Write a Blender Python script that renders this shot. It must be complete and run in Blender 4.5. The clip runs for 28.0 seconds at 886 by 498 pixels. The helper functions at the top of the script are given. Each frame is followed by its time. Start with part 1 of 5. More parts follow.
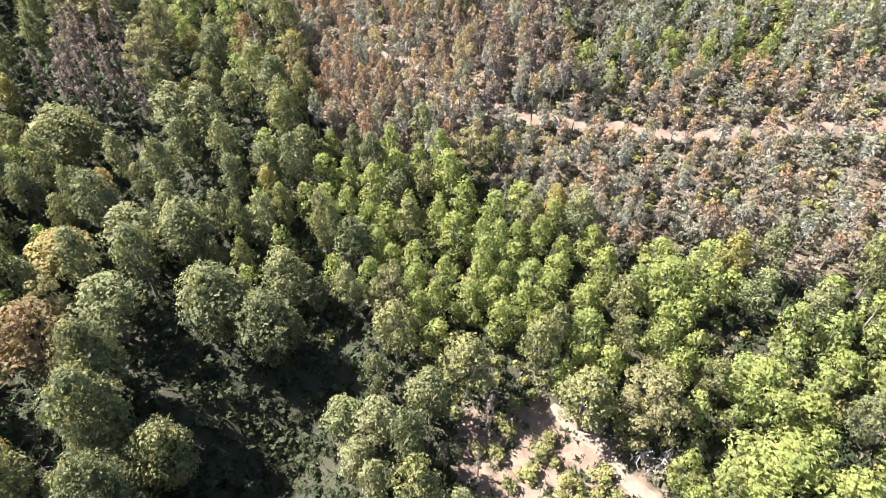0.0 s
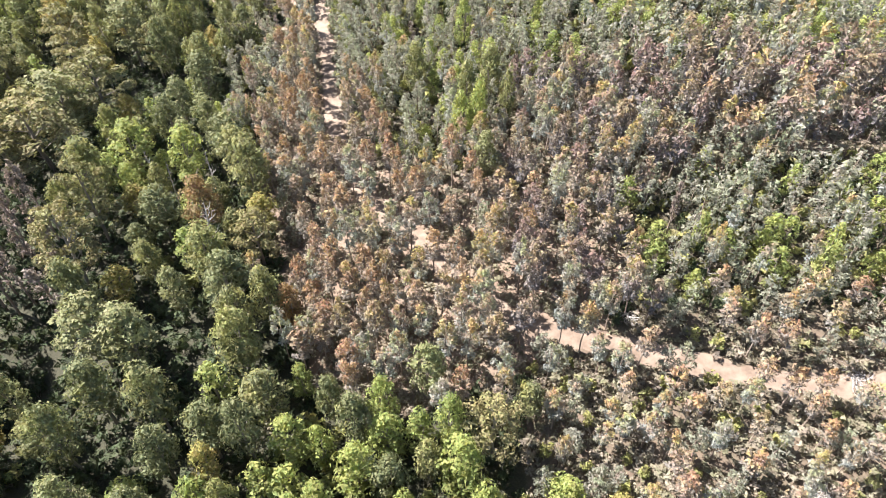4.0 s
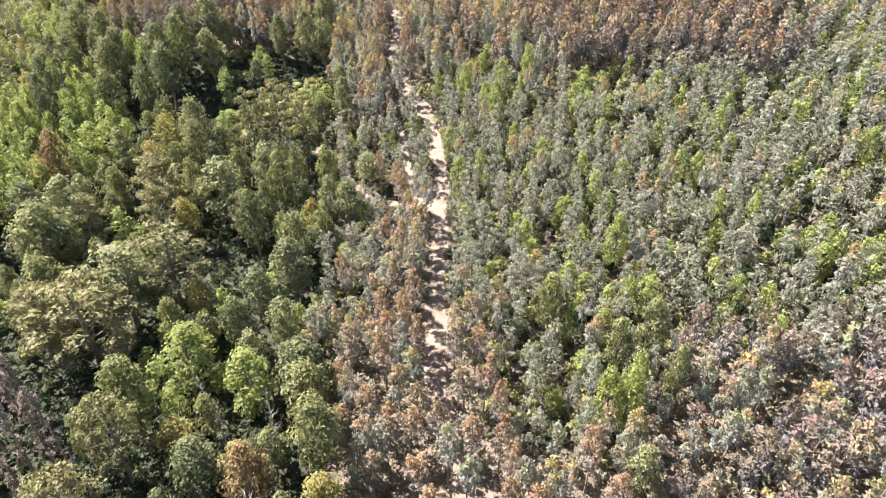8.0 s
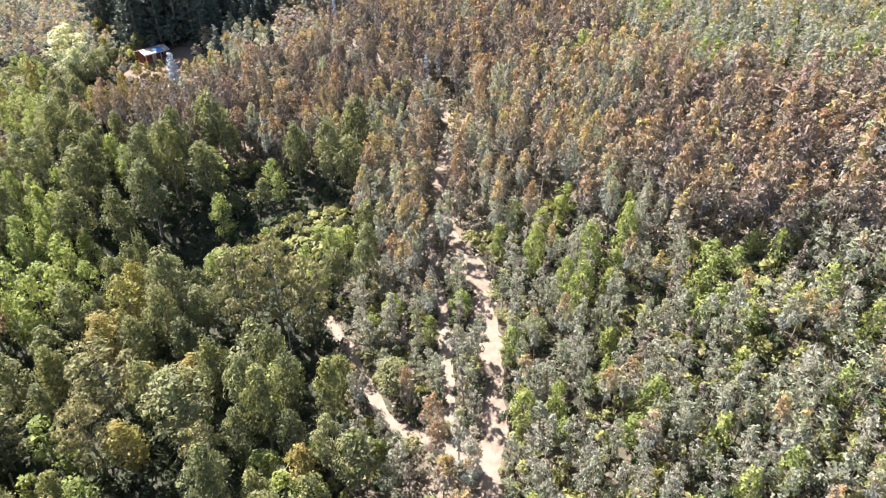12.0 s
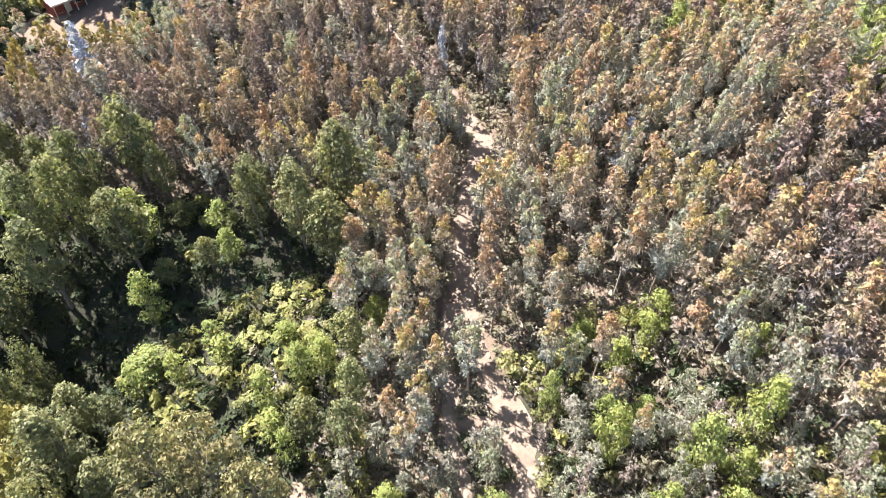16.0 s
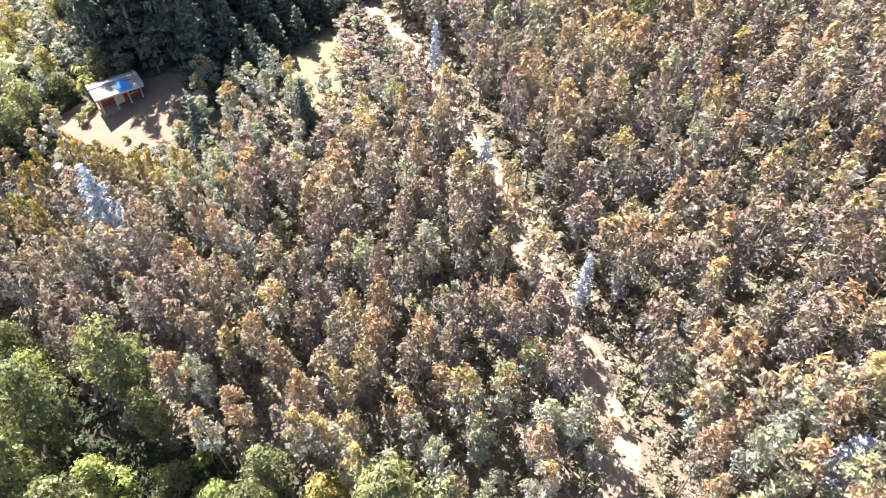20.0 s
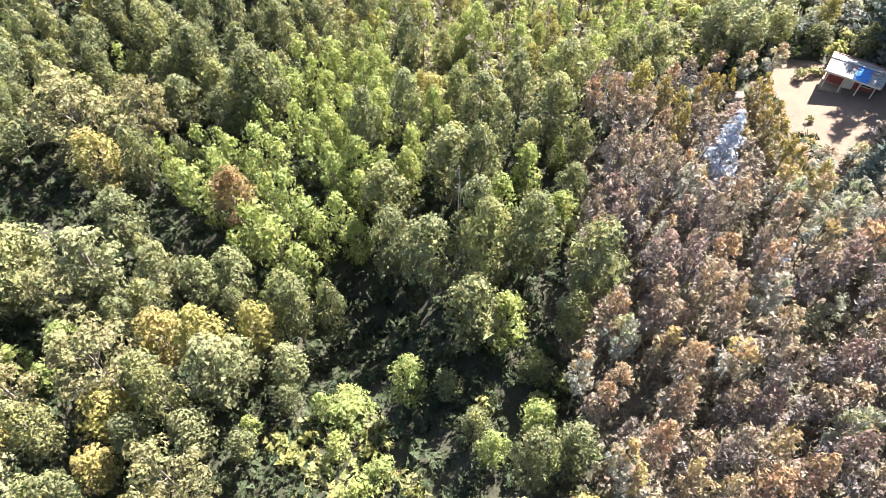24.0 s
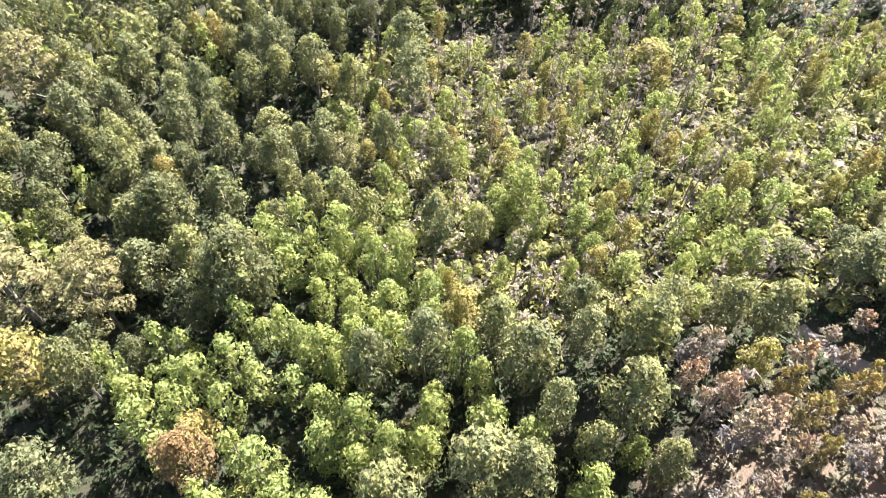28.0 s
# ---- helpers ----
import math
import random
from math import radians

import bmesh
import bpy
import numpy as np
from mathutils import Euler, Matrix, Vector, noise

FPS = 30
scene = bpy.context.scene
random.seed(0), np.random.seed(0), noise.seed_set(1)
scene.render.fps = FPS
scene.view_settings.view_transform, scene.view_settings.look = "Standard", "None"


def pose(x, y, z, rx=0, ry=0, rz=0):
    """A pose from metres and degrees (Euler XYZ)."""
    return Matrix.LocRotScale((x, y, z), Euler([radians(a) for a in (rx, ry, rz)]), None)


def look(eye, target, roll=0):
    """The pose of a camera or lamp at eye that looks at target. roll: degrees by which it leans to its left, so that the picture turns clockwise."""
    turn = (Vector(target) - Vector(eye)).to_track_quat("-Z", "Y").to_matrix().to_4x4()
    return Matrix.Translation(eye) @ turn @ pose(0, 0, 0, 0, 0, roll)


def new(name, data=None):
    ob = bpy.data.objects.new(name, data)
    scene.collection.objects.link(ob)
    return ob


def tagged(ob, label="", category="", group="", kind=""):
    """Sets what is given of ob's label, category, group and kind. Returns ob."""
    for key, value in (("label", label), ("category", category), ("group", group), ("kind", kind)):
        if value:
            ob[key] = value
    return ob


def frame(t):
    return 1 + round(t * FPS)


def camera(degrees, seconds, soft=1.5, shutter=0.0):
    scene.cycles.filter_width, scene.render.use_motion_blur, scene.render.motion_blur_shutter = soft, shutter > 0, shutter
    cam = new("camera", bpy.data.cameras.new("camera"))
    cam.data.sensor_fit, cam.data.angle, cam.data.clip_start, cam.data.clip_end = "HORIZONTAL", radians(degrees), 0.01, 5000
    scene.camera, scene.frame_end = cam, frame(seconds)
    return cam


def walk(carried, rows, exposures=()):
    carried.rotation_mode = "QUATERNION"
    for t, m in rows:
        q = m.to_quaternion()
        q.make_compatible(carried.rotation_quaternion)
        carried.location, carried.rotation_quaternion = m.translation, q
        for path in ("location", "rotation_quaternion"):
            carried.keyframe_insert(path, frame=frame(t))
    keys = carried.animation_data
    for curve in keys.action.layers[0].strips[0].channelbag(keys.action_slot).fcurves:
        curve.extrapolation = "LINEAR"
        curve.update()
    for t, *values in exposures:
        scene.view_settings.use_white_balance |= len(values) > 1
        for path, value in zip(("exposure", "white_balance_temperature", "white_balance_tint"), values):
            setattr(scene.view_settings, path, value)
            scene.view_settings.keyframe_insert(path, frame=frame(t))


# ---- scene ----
cam = camera(68.7, 28.0, 0.75, 0.2)
METRES, EYE, TILT, LEAN, TURN = 200.0, 60.0, -45.5, -0.5, 0.0
ROWS = [
    (0.0, 0.0, 0.0, 0.0, 0.0, 0.0, 0.0),
    (0.5, 0.0005, 0.0138, 0.0151, 0.07, -0.03, 0.06),
    (1.0, 0.0013, 0.028, 0.0318, 0.17, -0.02, 0.13),
    (1.5, 0.0017, 0.0428, 0.0495, 0.23, -0.05, 0.2),
    (2.0, 0.0022, 0.0586, 0.0666, 0.29, -0.02, 0.24),
    (2.5, 0.0026, 0.0749, 0.0837, 0.34, -0.01, 0.28),
    (3.0, 0.0029, 0.0914, 0.1012, 0.37, 0.0, 0.33),
    (3.5, 0.0029, 0.108, 0.1186, 0.67, -0.0, 0.11),
    (5.5, -0.0025, 0.1455, 0.1534, 7.65, -0.71, -6.85),
    (6.0, -0.0065, 0.1576, 0.1645, 9.05, -1.01, -8.29),
    (6.5, -0.0108, 0.1706, 0.1784, 10.45, 3.42, -9.69),
    (7.0, -0.016, 0.1833, 0.1924, 11.21, 6.36, -10.54),
    (7.5, -0.021, 0.1966, 0.2079, 9.58, 6.97, -9.0),
    (8.0, -0.0263, 0.2106, 0.2233, 9.49, 7.32, -9.0),
    (8.5, -0.0317, 0.2257, 0.2395, 9.44, 7.62, -9.0),
    (9.0, -0.0369, 0.2415, 0.256, 9.44, 7.88, -8.96),
    (9.5, -0.0424, 0.2571, 0.2726, 9.56, 8.12, -9.06),
    (10.0, -0.0483, 0.2722, 0.2881, 9.92, 8.38, -9.5),
    (10.5, -0.054, 0.287, 0.3025, 10.88, 8.56, -10.45),
    (11.0, -0.0598, 0.3012, 0.3164, 12.07, 8.72, -11.56),
    (11.5, -0.0664, 0.3152, 0.3312, 12.42, 8.94, -11.89),
    (12.0, -0.0732, 0.3292, 0.345, 13.23, 9.09, -12.68),
    (12.5, -0.0802, 0.3429, 0.3586, 14.08, 9.21, -13.46),
    (13.0, -0.0874, 0.3569, 0.3727, 14.03, 9.57, -13.46),
    (13.5, -0.0946, 0.3713, 0.3884, 14.09, 9.78, -13.4),
    (15.5, -0.1258, 0.4298, 0.4479, 14.32, -0.38, -13.52),
    (16.0, -0.1333, 0.4451, 0.4644, 14.36, -2.31, -13.41),
    (16.5, -0.1414, 0.4597, 0.4802, 14.79, -2.46, -13.77),
    (17.0, -0.1497, 0.4736, 0.4945, 16.47, -2.88, -15.31),
    (17.5, -0.1583, 0.4872, 0.5084, 16.68, -2.84, -15.49),
    (18.0, -0.1672, 0.5008, 0.5224, 16.81, -2.81, -15.65),
    (18.5, -0.1767, 0.5142, 0.536, 17.26, -2.89, -16.16),
    (19.0, -0.186, 0.5272, 0.5489, 18.58, -3.18, -17.43),
    (19.5, -0.1954, 0.5395, 0.5614, 19.95, -3.51, -18.61),
    (20.0, -0.2059, 0.5507, 0.5732, 24.25, -6.67, -22.27),
    (20.5, -0.2164, 0.5607, 0.5847, 26.51, -12.27, -23.93),
    (22.5, -0.22, 0.562, 0.5874, 36.72, -17.4, -31.2),
    (23.0, -0.2197, 0.562, 0.5876, 54.43, -27.79, -39.53),
    (23.5, -0.2196, 0.5626, 0.5875, 84.47, -48.43, -45.28),
    (24.0, -0.2193, 0.5631, 0.5877, 107.64, -64.95, -44.03),
    (24.5, -0.2259, 0.5625, 0.587, 107.94, -65.23, -43.98),
    (25.0, -0.2391, 0.5608, 0.5847, 108.15, -65.4, -44.03),
    (25.5, -0.2566, 0.5581, 0.582, 108.36, -65.67, -44.02),
    (26.0, -0.2757, 0.5546, 0.5774, 108.83, -65.98, -44.2),
    (26.5, -0.295, 0.5508, 0.5726, 112.68, -68.67, -43.64),
    (27.0, -0.3152, 0.5466, 0.5679, 112.77, -68.8, -43.74),
    (27.5, -0.3356, 0.5422, 0.5625, 112.86, -68.78, -43.94),
    (28.0, -0.3562, 0.5374, 0.5574, 112.95, -68.79, -44.1),
]
walk(cam, [(t, pose(0, 0, EYE, TILT, LEAN, TURN) @ pose(METRES * x, METRES * y, METRES * z, 90 + pitch, roll, yaw)) for t, x, y, z, yaw, pitch, roll in ROWS], exposures=((0.0, 2.1), (8.0, 2.14), (13.0, 2.12), (17.0, 2.34), (20.0, 2.56), (23.0, 2.68), (24.0, 2.58), (28.0, 2.5)))

# ---- sky, sun ----
SUN_EL, SUN_AZ = 47.0, -69.0          # degrees; azimuth clockwise from +y
world = bpy.data.worlds.new("sky")
scene.world = world
world.use_nodes = True
wn = world.node_tree
sky = wn.nodes.new("ShaderNodeTexSky")
sky.sky_type, sky.sun_disc = "NISHITA", False
sky.sun_elevation, sky.sun_rotation = radians(SUN_EL), radians(SUN_AZ)
wn.links.new(sky.outputs[0], wn.nodes["Background"].inputs[0])
wn.nodes["Background"].inputs[1].default_value = 0.055
sun = new("sun", bpy.data.lights.new("sun", "SUN"))
sun.data.energy, sun.data.angle, sun.data.color = 5.0, radians(0.53), (1.0, 0.955, 0.92)
to_sun = Vector((math.sin(radians(SUN_AZ)) * math.cos(radians(SUN_EL)), math.cos(radians(SUN_AZ)) * math.cos(radians(SUN_EL)), math.sin(radians(SUN_EL))))
sun.matrix_world = look(to_sun * 400, (0, 0, 0))


# ---- materials ----
def nodes_of(name):
    m = bpy.data.materials.new(name)
    m.use_nodes = True
    t = m.node_tree
    t.nodes.clear()
    return m, t, t.nodes.new("ShaderNodeOutputMaterial")


def put(t, kind, **kw):
    n = t.nodes.new(kind)
    for k, v in kw.items():
        n.inputs[k].default_value = v
    return n


def ramp(t, stops, interp="LINEAR"):
    n = t.nodes.new("ShaderNodeValToRGB")
    e = n.color_ramp.elements
    n.color_ramp.interpolation = interp
    while len(e) < len(stops):
        e.new(0.5)
    for el, (p, c) in zip(e, stops):
        el.position, el.color = p, (*c, 1)
    return n


def sums(t, op, a, b, clamp=False):
    n = t.nodes.new("ShaderNodeMath")
    n.operation, n.use_clamp = op, clamp
    for i, v in enumerate((a, b)):
        if isinstance(v, (int, float)):
            n.inputs[i].default_value = v
        else:
            t.links.new(v, n.inputs[i])
    return n.outputs[0]


def leaf_material(name, colours, through_light=0.34, rough=0.55, speckle=0.36, spec=0.18, body=None, holes=7.0, cover=0.41):
    """Leaves: each tree takes its own hue from the row of colours, each leaf its own depth of it."""
    m, t, out = nodes_of(name)
    L = t.links.new
    info = t.nodes.new("ShaderNodeObjectInfo")
    att = t.nodes.new("ShaderNodeAttribute")
    att.attribute_name = "tint"
    geo = t.nodes.new("ShaderNodeNewGeometry")
    pos = put(t, "ShaderNodeTexNoise", Scale=0.55, Detail=2.0)
    L(geo.outputs["Position"], pos.inputs["Vector"])
    v = sums(t, "FRACT", sums(t, "ADD", info.outputs["Random"], att.outputs["Fac"]), 0.0)
    v = sums(t, "ADD", sums(t, "MULTIPLY", v, 0.72), sums(t, "MULTIPLY", sums(t, "SUBTRACT", pos.outputs["Fac"], 0.32), 0.75), True)
    r = ramp(t, [(i / (len(colours) - 1), c) for i, c in enumerate(colours)])
    L(v, r.inputs[0])
    hue = t.nodes.new("ShaderNodeHueSaturation")
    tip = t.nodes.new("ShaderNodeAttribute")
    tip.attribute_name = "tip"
    by_height = t.nodes.new("ShaderNodeMix")
    by_height.data_type = "RGBA"
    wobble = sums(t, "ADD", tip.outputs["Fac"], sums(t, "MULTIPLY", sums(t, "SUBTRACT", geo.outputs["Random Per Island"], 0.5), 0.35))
    L(sums(t, "MULTIPLY", sums(t, "SUBTRACT", wobble, 0.15), 1.5, True), by_height.inputs[0])
    L(r.outputs[0], by_height.inputs[7])
    # with a body colour: the lower leaves' own hue below the tips
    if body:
        by_height.inputs[6].default_value = (*body, 1)
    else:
        # otherwise shade is painted in: lower leaves darker, crown tops lighter
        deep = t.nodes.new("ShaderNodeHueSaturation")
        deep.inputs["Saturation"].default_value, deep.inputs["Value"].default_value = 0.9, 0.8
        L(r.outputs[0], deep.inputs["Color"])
        L(deep.outputs[0], by_height.inputs[6])
    L(by_height.outputs[2], hue.inputs["Color"])
    isl = geo.outputs["Random Per Island"]
    cell = put(t, "ShaderNodeTexVoronoi", Scale=holes * 0.85)
    L(geo.outputs["Position"], cell.inputs["Vector"])
    grain = t.nodes.new("ShaderNodeSeparateColor")
    L(cell.outputs["Color"], grain.inputs[0])
    depth = sums(t, "ADD", sums(t, "MULTIPLY", isl, 0.4), sums(t, "MULTIPLY", grain.outputs[0], 0.6))
    L(sums(t, "ADD", sums(t, "MULTIPLY", depth, 2.4 * speckle), 1 - 1.2 * speckle), hue.inputs["Value"])
    L(sums(t, "ADD", sums(t, "MULTIPLY", sums(t, "FRACT", sums(t, "MULTIPLY", isl, 7.31), 0.0), 0.05), 0.475), hue.inputs["Hue"])
    p = put(t, "ShaderNodeBsdfPrincipled", Roughness=rough)
    p.inputs["Specular IOR Level"].default_value = spec
    L(hue.outputs[0], p.inputs["Base Color"])
    # every small leaf is set its own way
    turned = t.nodes.new("ShaderNodeVectorMath")
    turned.operation = "MULTIPLY_ADD"
    turned.inputs[1].default_value = (0.9, 0.9, 0.9)
    L(cell.outputs["Color"], turned.inputs[0])
    centred = t.nodes.new("ShaderNodeVectorMath")
    centred.operation = "ADD"
    centred.inputs[1].default_value = (-0.45, -0.45, -0.4)
    L(geo.outputs["Normal"], centred.inputs[0])
    L(centred.outputs[0], turned.inputs[2])
    unit = t.nodes.new("ShaderNodeVectorMath")
    unit.operation = "NORMALIZE"
    L(turned.outputs[0], unit.inputs[0])
    L(unit.outputs[0], p.inputs["Normal"])
    tr = t.nodes.new("ShaderNodeBsdfTranslucent")
    gain = t.nodes.new("ShaderNodeMix")
    gain.data_type, gain.blend_type = "RGBA", "MULTIPLY"
    gain.inputs[0].default_value = 1.0
    L(hue.outputs[0], gain.inputs[6])
    gain.inputs[7].default_value = (1.3, 1.3, 1.12, 1)
    L(gain.outputs[2], tr.inputs["Color"])
    mix = t.nodes.new("ShaderNodeMixShader")
    mix.inputs[0].default_value = through_light
    L(p.outputs[0], mix.inputs[1])
    L(tr.outputs[0], mix.inputs[2])
    # each face is a spray of small leaves with gaps between them
    gaps = put(t, "ShaderNodeTexNoise", Scale=holes, Detail=1.0, Roughness=0.5)
    L(geo.outputs["Position"], gaps.inputs["Vector"])
    clear = t.nodes.new("ShaderNodeBsdfTransparent")
    cut = t.nodes.new("ShaderNodeMixShader")
    L(sums(t, "GREATER_THAN", gaps.outputs["Fac"], cover), cut.inputs[0])
    L(clear.outputs[0], cut.inputs[1])
    L(mix.outputs[0], cut.inputs[2])
    L(cut.outputs[0], out.inputs[0])
    return m


def plain(name, stops, scale=3.0, rough=0.85, bump=0.3, stretch=(1, 1, 1), metal=0.0, detail=6.0, coords="Object"):
    """A mottled surface with fine relief."""
    m, t, out = nodes_of(name)
    L = t.links.new
    tc = t.nodes.new("ShaderNodeTexCoord")
    mp = t.nodes.new("ShaderNodeMapping")
    mp.inputs["Scale"].default_value = stretch
    L(tc.outputs[coords], mp.inputs[0])
    n = put(t, "ShaderNodeTexNoise", Scale=scale, Detail=detail, Roughness=0.65)
    L(mp.outputs[0], n.inputs["Vector"])
    info = t.nodes.new("ShaderNodeObjectInfo")
    v = sums(t, "ADD", n.outputs["Fac"], sums(t, "MULTIPLY", sums(t, "SUBTRACT", info.outputs["Random"], 0.5), 0.2))
    r = ramp(t, stops)
    L(v, r.inputs[0])
    p = put(t, "ShaderNodeBsdfPrincipled", Roughness=rough, Metallic=metal)
    L(r.outputs[0], p.inputs["Base Color"])
    b = put(t, "ShaderNodeBump", Strength=bump, Distance=0.05)
    L(n.outputs["Fac"], b.inputs["Height"])
    L(b.outputs[0], p.inputs["Normal"])
    L(p.outputs[0], out.inputs[0])
    return m


LEAF = {
    "gum": leaf_material("gum_leaf", [(0.298, 0.256, 0.202), (0.371, 0.244, 0.129), (0.250, 0.273, 0.133), (0.291, 0.273, 0.239), (0.380, 0.248, 0.124), (0.339, 0.297, 0.110), (0.355, 0.236, 0.179), (0.283, 0.297, 0.156), (0.307, 0.269, 0.248), (0.323, 0.305, 0.129)], body=(0.283, 0.304, 0.299), through_light=0.4, cover=0.41, holes=10.0, speckle=0.33),
    "dark_gum": leaf_material("dark_gum_leaf", [(0.241, 0.155, 0.114), (0.212, 0.172, 0.114), (0.227, 0.148, 0.131), (0.241, 0.183, 0.105), (0.199, 0.162, 0.158)], body=(0.171, 0.163, 0.176), through_light=0.28, cover=0.41),
    "rust_gum": leaf_material("rust_gum_leaf", [(0.335, 0.188, 0.106), (0.293, 0.192, 0.119), (0.326, 0.208, 0.106), (0.268, 0.200, 0.144), (0.309, 0.236, 0.098), (0.318, 0.181, 0.123)], body=(0.245, 0.229, 0.213), through_light=0.32, cover=0.41, holes=10.0),
    "sapling": leaf_material("sapling_leaf", [(0.260, 0.271, 0.175), (0.284, 0.271, 0.228), (0.233, 0.257, 0.163), (0.284, 0.257, 0.224), (0.246, 0.254, 0.195), (0.288, 0.288, 0.175)], body=(0.224, 0.228, 0.181), through_light=0.43),
    "green": leaf_material("green_leaf", [(0.188, 0.196, 0.081), (0.245, 0.244, 0.089), (0.146, 0.155, 0.074), (0.170, 0.181, 0.092), (0.263, 0.255, 0.100), (0.124, 0.133, 0.070), (0.213, 0.222, 0.078)], 0.3),
    "bright": leaf_material("bright_leaf", [(0.255, 0.288, 0.095), (0.290, 0.314, 0.102), (0.235, 0.274, 0.095), (0.307, 0.318, 0.109)], 0.42),
    "pale": leaf_material("pale_leaf", [(0.198, 0.211, 0.094), (0.228, 0.227, 0.109), (0.186, 0.205, 0.088)], 0.28),
    "beech": leaf_material("beech_leaf", [(0.211, 0.197, 0.090), (0.251, 0.219, 0.102), (0.185, 0.180, 0.084), (0.238, 0.206, 0.090)], 0.26),
    "golden": leaf_material("golden_leaf", [(0.304, 0.251, 0.079), (0.272, 0.251, 0.083), (0.328, 0.243, 0.094)], 0.34),
    "rusty": leaf_material("rusty_leaf", [(0.252, 0.150, 0.066), (0.210, 0.160, 0.078), (0.266, 0.170, 0.072)]),
    "yellow_gum": leaf_material("yellow_gum_leaf", [(0.311, 0.245, 0.064), (0.266, 0.224, 0.080), (0.326, 0.224, 0.072)], body=(0.222, 0.190, 0.128)),
    "blue": leaf_material("blue_leaf", [(0.368, 0.396, 0.480), (0.414, 0.432, 0.518), (0.331, 0.377, 0.442)], 0.15, 0.4),
    "cream": leaf_material("cream_blossom_leaf", [(0.546, 0.536, 0.300), (0.630, 0.598, 0.370), (0.336, 0.367, 0.150)], 0.25, 0.6),
    "needle": leaf_material("pine_needle", [(0.090, 0.109, 0.092), (0.108, 0.128, 0.102), (0.096, 0.118, 0.102)], 0.15, 0.5),
    "dry": leaf_material("dry_leaf", [(0.229, 0.186, 0.165), (0.260, 0.213, 0.186), (0.211, 0.159, 0.132)], 0.3, 0.7),
    "shrub": leaf_material("shrub_leaf", [(0.270, 0.269, 0.095), (0.300, 0.292, 0.106), (0.232, 0.233, 0.091), (0.300, 0.273, 0.144)], 0.34),
    # green lowered to near black: the shade of the openings is in this colour
    "shade_fern": leaf_material("shade_fern_leaf", [(0.045, 0.063, 0.030), (0.065, 0.080, 0.039), (0.037, 0.052, 0.027)], 0.25, 0.6),
    "straw": leaf_material("straw_leaf", [(0.325, 0.288, 0.255), (0.355, 0.311, 0.263), (0.293, 0.268, 0.229)], 0.3, 0.7),
    "tall_grass": leaf_material("tall_grass_leaf", [(0.328, 0.317, 0.104), (0.361, 0.343, 0.128), (0.303, 0.304, 0.100), (0.369, 0.334, 0.152)], 0.3, 0.6),
    "herb": leaf_material("herb_leaf", [(0.225, 0.203, 0.130), (0.270, 0.232, 0.182), (0.203, 0.191, 0.121), (0.247, 0.203, 0.177)], 0.3, 0.6),
}
BARK = {
    "grey": plain("grey_bark", [(0.3, (0.11, 0.09, 0.075)), (0.7, (0.27, 0.235, 0.20))], 4.0, 0.9, 0.5, (1, 1, 0.25)),
    "gum": plain("gum_bark", [(0.3, (0.14, 0.10, 0.08)), (0.7, (0.34, 0.27, 0.22))], 3.0, 0.8, 0.4, (1, 1, 0.2)),
    "dead": plain("dead_wood", [(0.3, (0.22, 0.2, 0.19)), (0.7, (0.42, 0.39, 0.37))], 4.0, 0.85, 0.4, (1, 1, 0.2)),
    "rust": plain("dead_rusty_bark", [(0.3, (0.15, 0.11, 0.09)), (0.7, (0.30, 0.23, 0.19))], 4.0, 0.9, 0.4, (1, 1, 0.2)),
}


def ground_material():
    m, t, out = nodes_of("forest_soil")
    L = t.links.new
    geo = t.nodes.new("ShaderNodeNewGeometry")
    big = put(t, "ShaderNodeTexNoise", Scale=0.09, Detail=4.0, Roughness=0.6)
    mid = put(t, "ShaderNodeTexNoise", Scale=0.8, Detail=6.0, Roughness=0.7)
    fine = put(t, "ShaderNodeTexNoise", Scale=7.0, Detail=6.0, Roughness=0.75)
    for n in (big, mid, fine):
        L(geo.outputs["Position"], n.inputs["Vector"])
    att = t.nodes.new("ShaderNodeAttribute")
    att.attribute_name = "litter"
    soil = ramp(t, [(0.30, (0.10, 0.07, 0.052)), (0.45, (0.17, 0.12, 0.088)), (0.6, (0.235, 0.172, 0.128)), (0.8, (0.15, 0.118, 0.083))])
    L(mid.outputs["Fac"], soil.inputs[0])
    # dark litter and herbs, lowered further to put the wood's shade into the colour
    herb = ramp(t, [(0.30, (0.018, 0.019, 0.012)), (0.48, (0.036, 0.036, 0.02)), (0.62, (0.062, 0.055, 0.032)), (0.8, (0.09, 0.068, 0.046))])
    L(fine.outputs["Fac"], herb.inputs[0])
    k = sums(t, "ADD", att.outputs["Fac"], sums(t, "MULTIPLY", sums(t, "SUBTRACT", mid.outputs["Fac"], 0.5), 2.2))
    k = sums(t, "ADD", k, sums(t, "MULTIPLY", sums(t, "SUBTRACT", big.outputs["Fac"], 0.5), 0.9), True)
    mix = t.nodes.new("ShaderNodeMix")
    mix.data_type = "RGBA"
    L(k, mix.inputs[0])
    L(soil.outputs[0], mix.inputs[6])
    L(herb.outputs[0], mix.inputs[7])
    p = put(t, "ShaderNodeBsdfPrincipled", Roughness=0.95)
    L(mix.outputs[2], p.inputs["Base Color"])
    b = put(t, "ShaderNodeBump", Strength=0.7, Distance=0.12)
    L(fine.outputs["Fac"], b.inputs["Height"])
    L(b.outputs[0], p.inputs["Normal"])
    L(p.outputs[0], out.inputs[0])
    return m


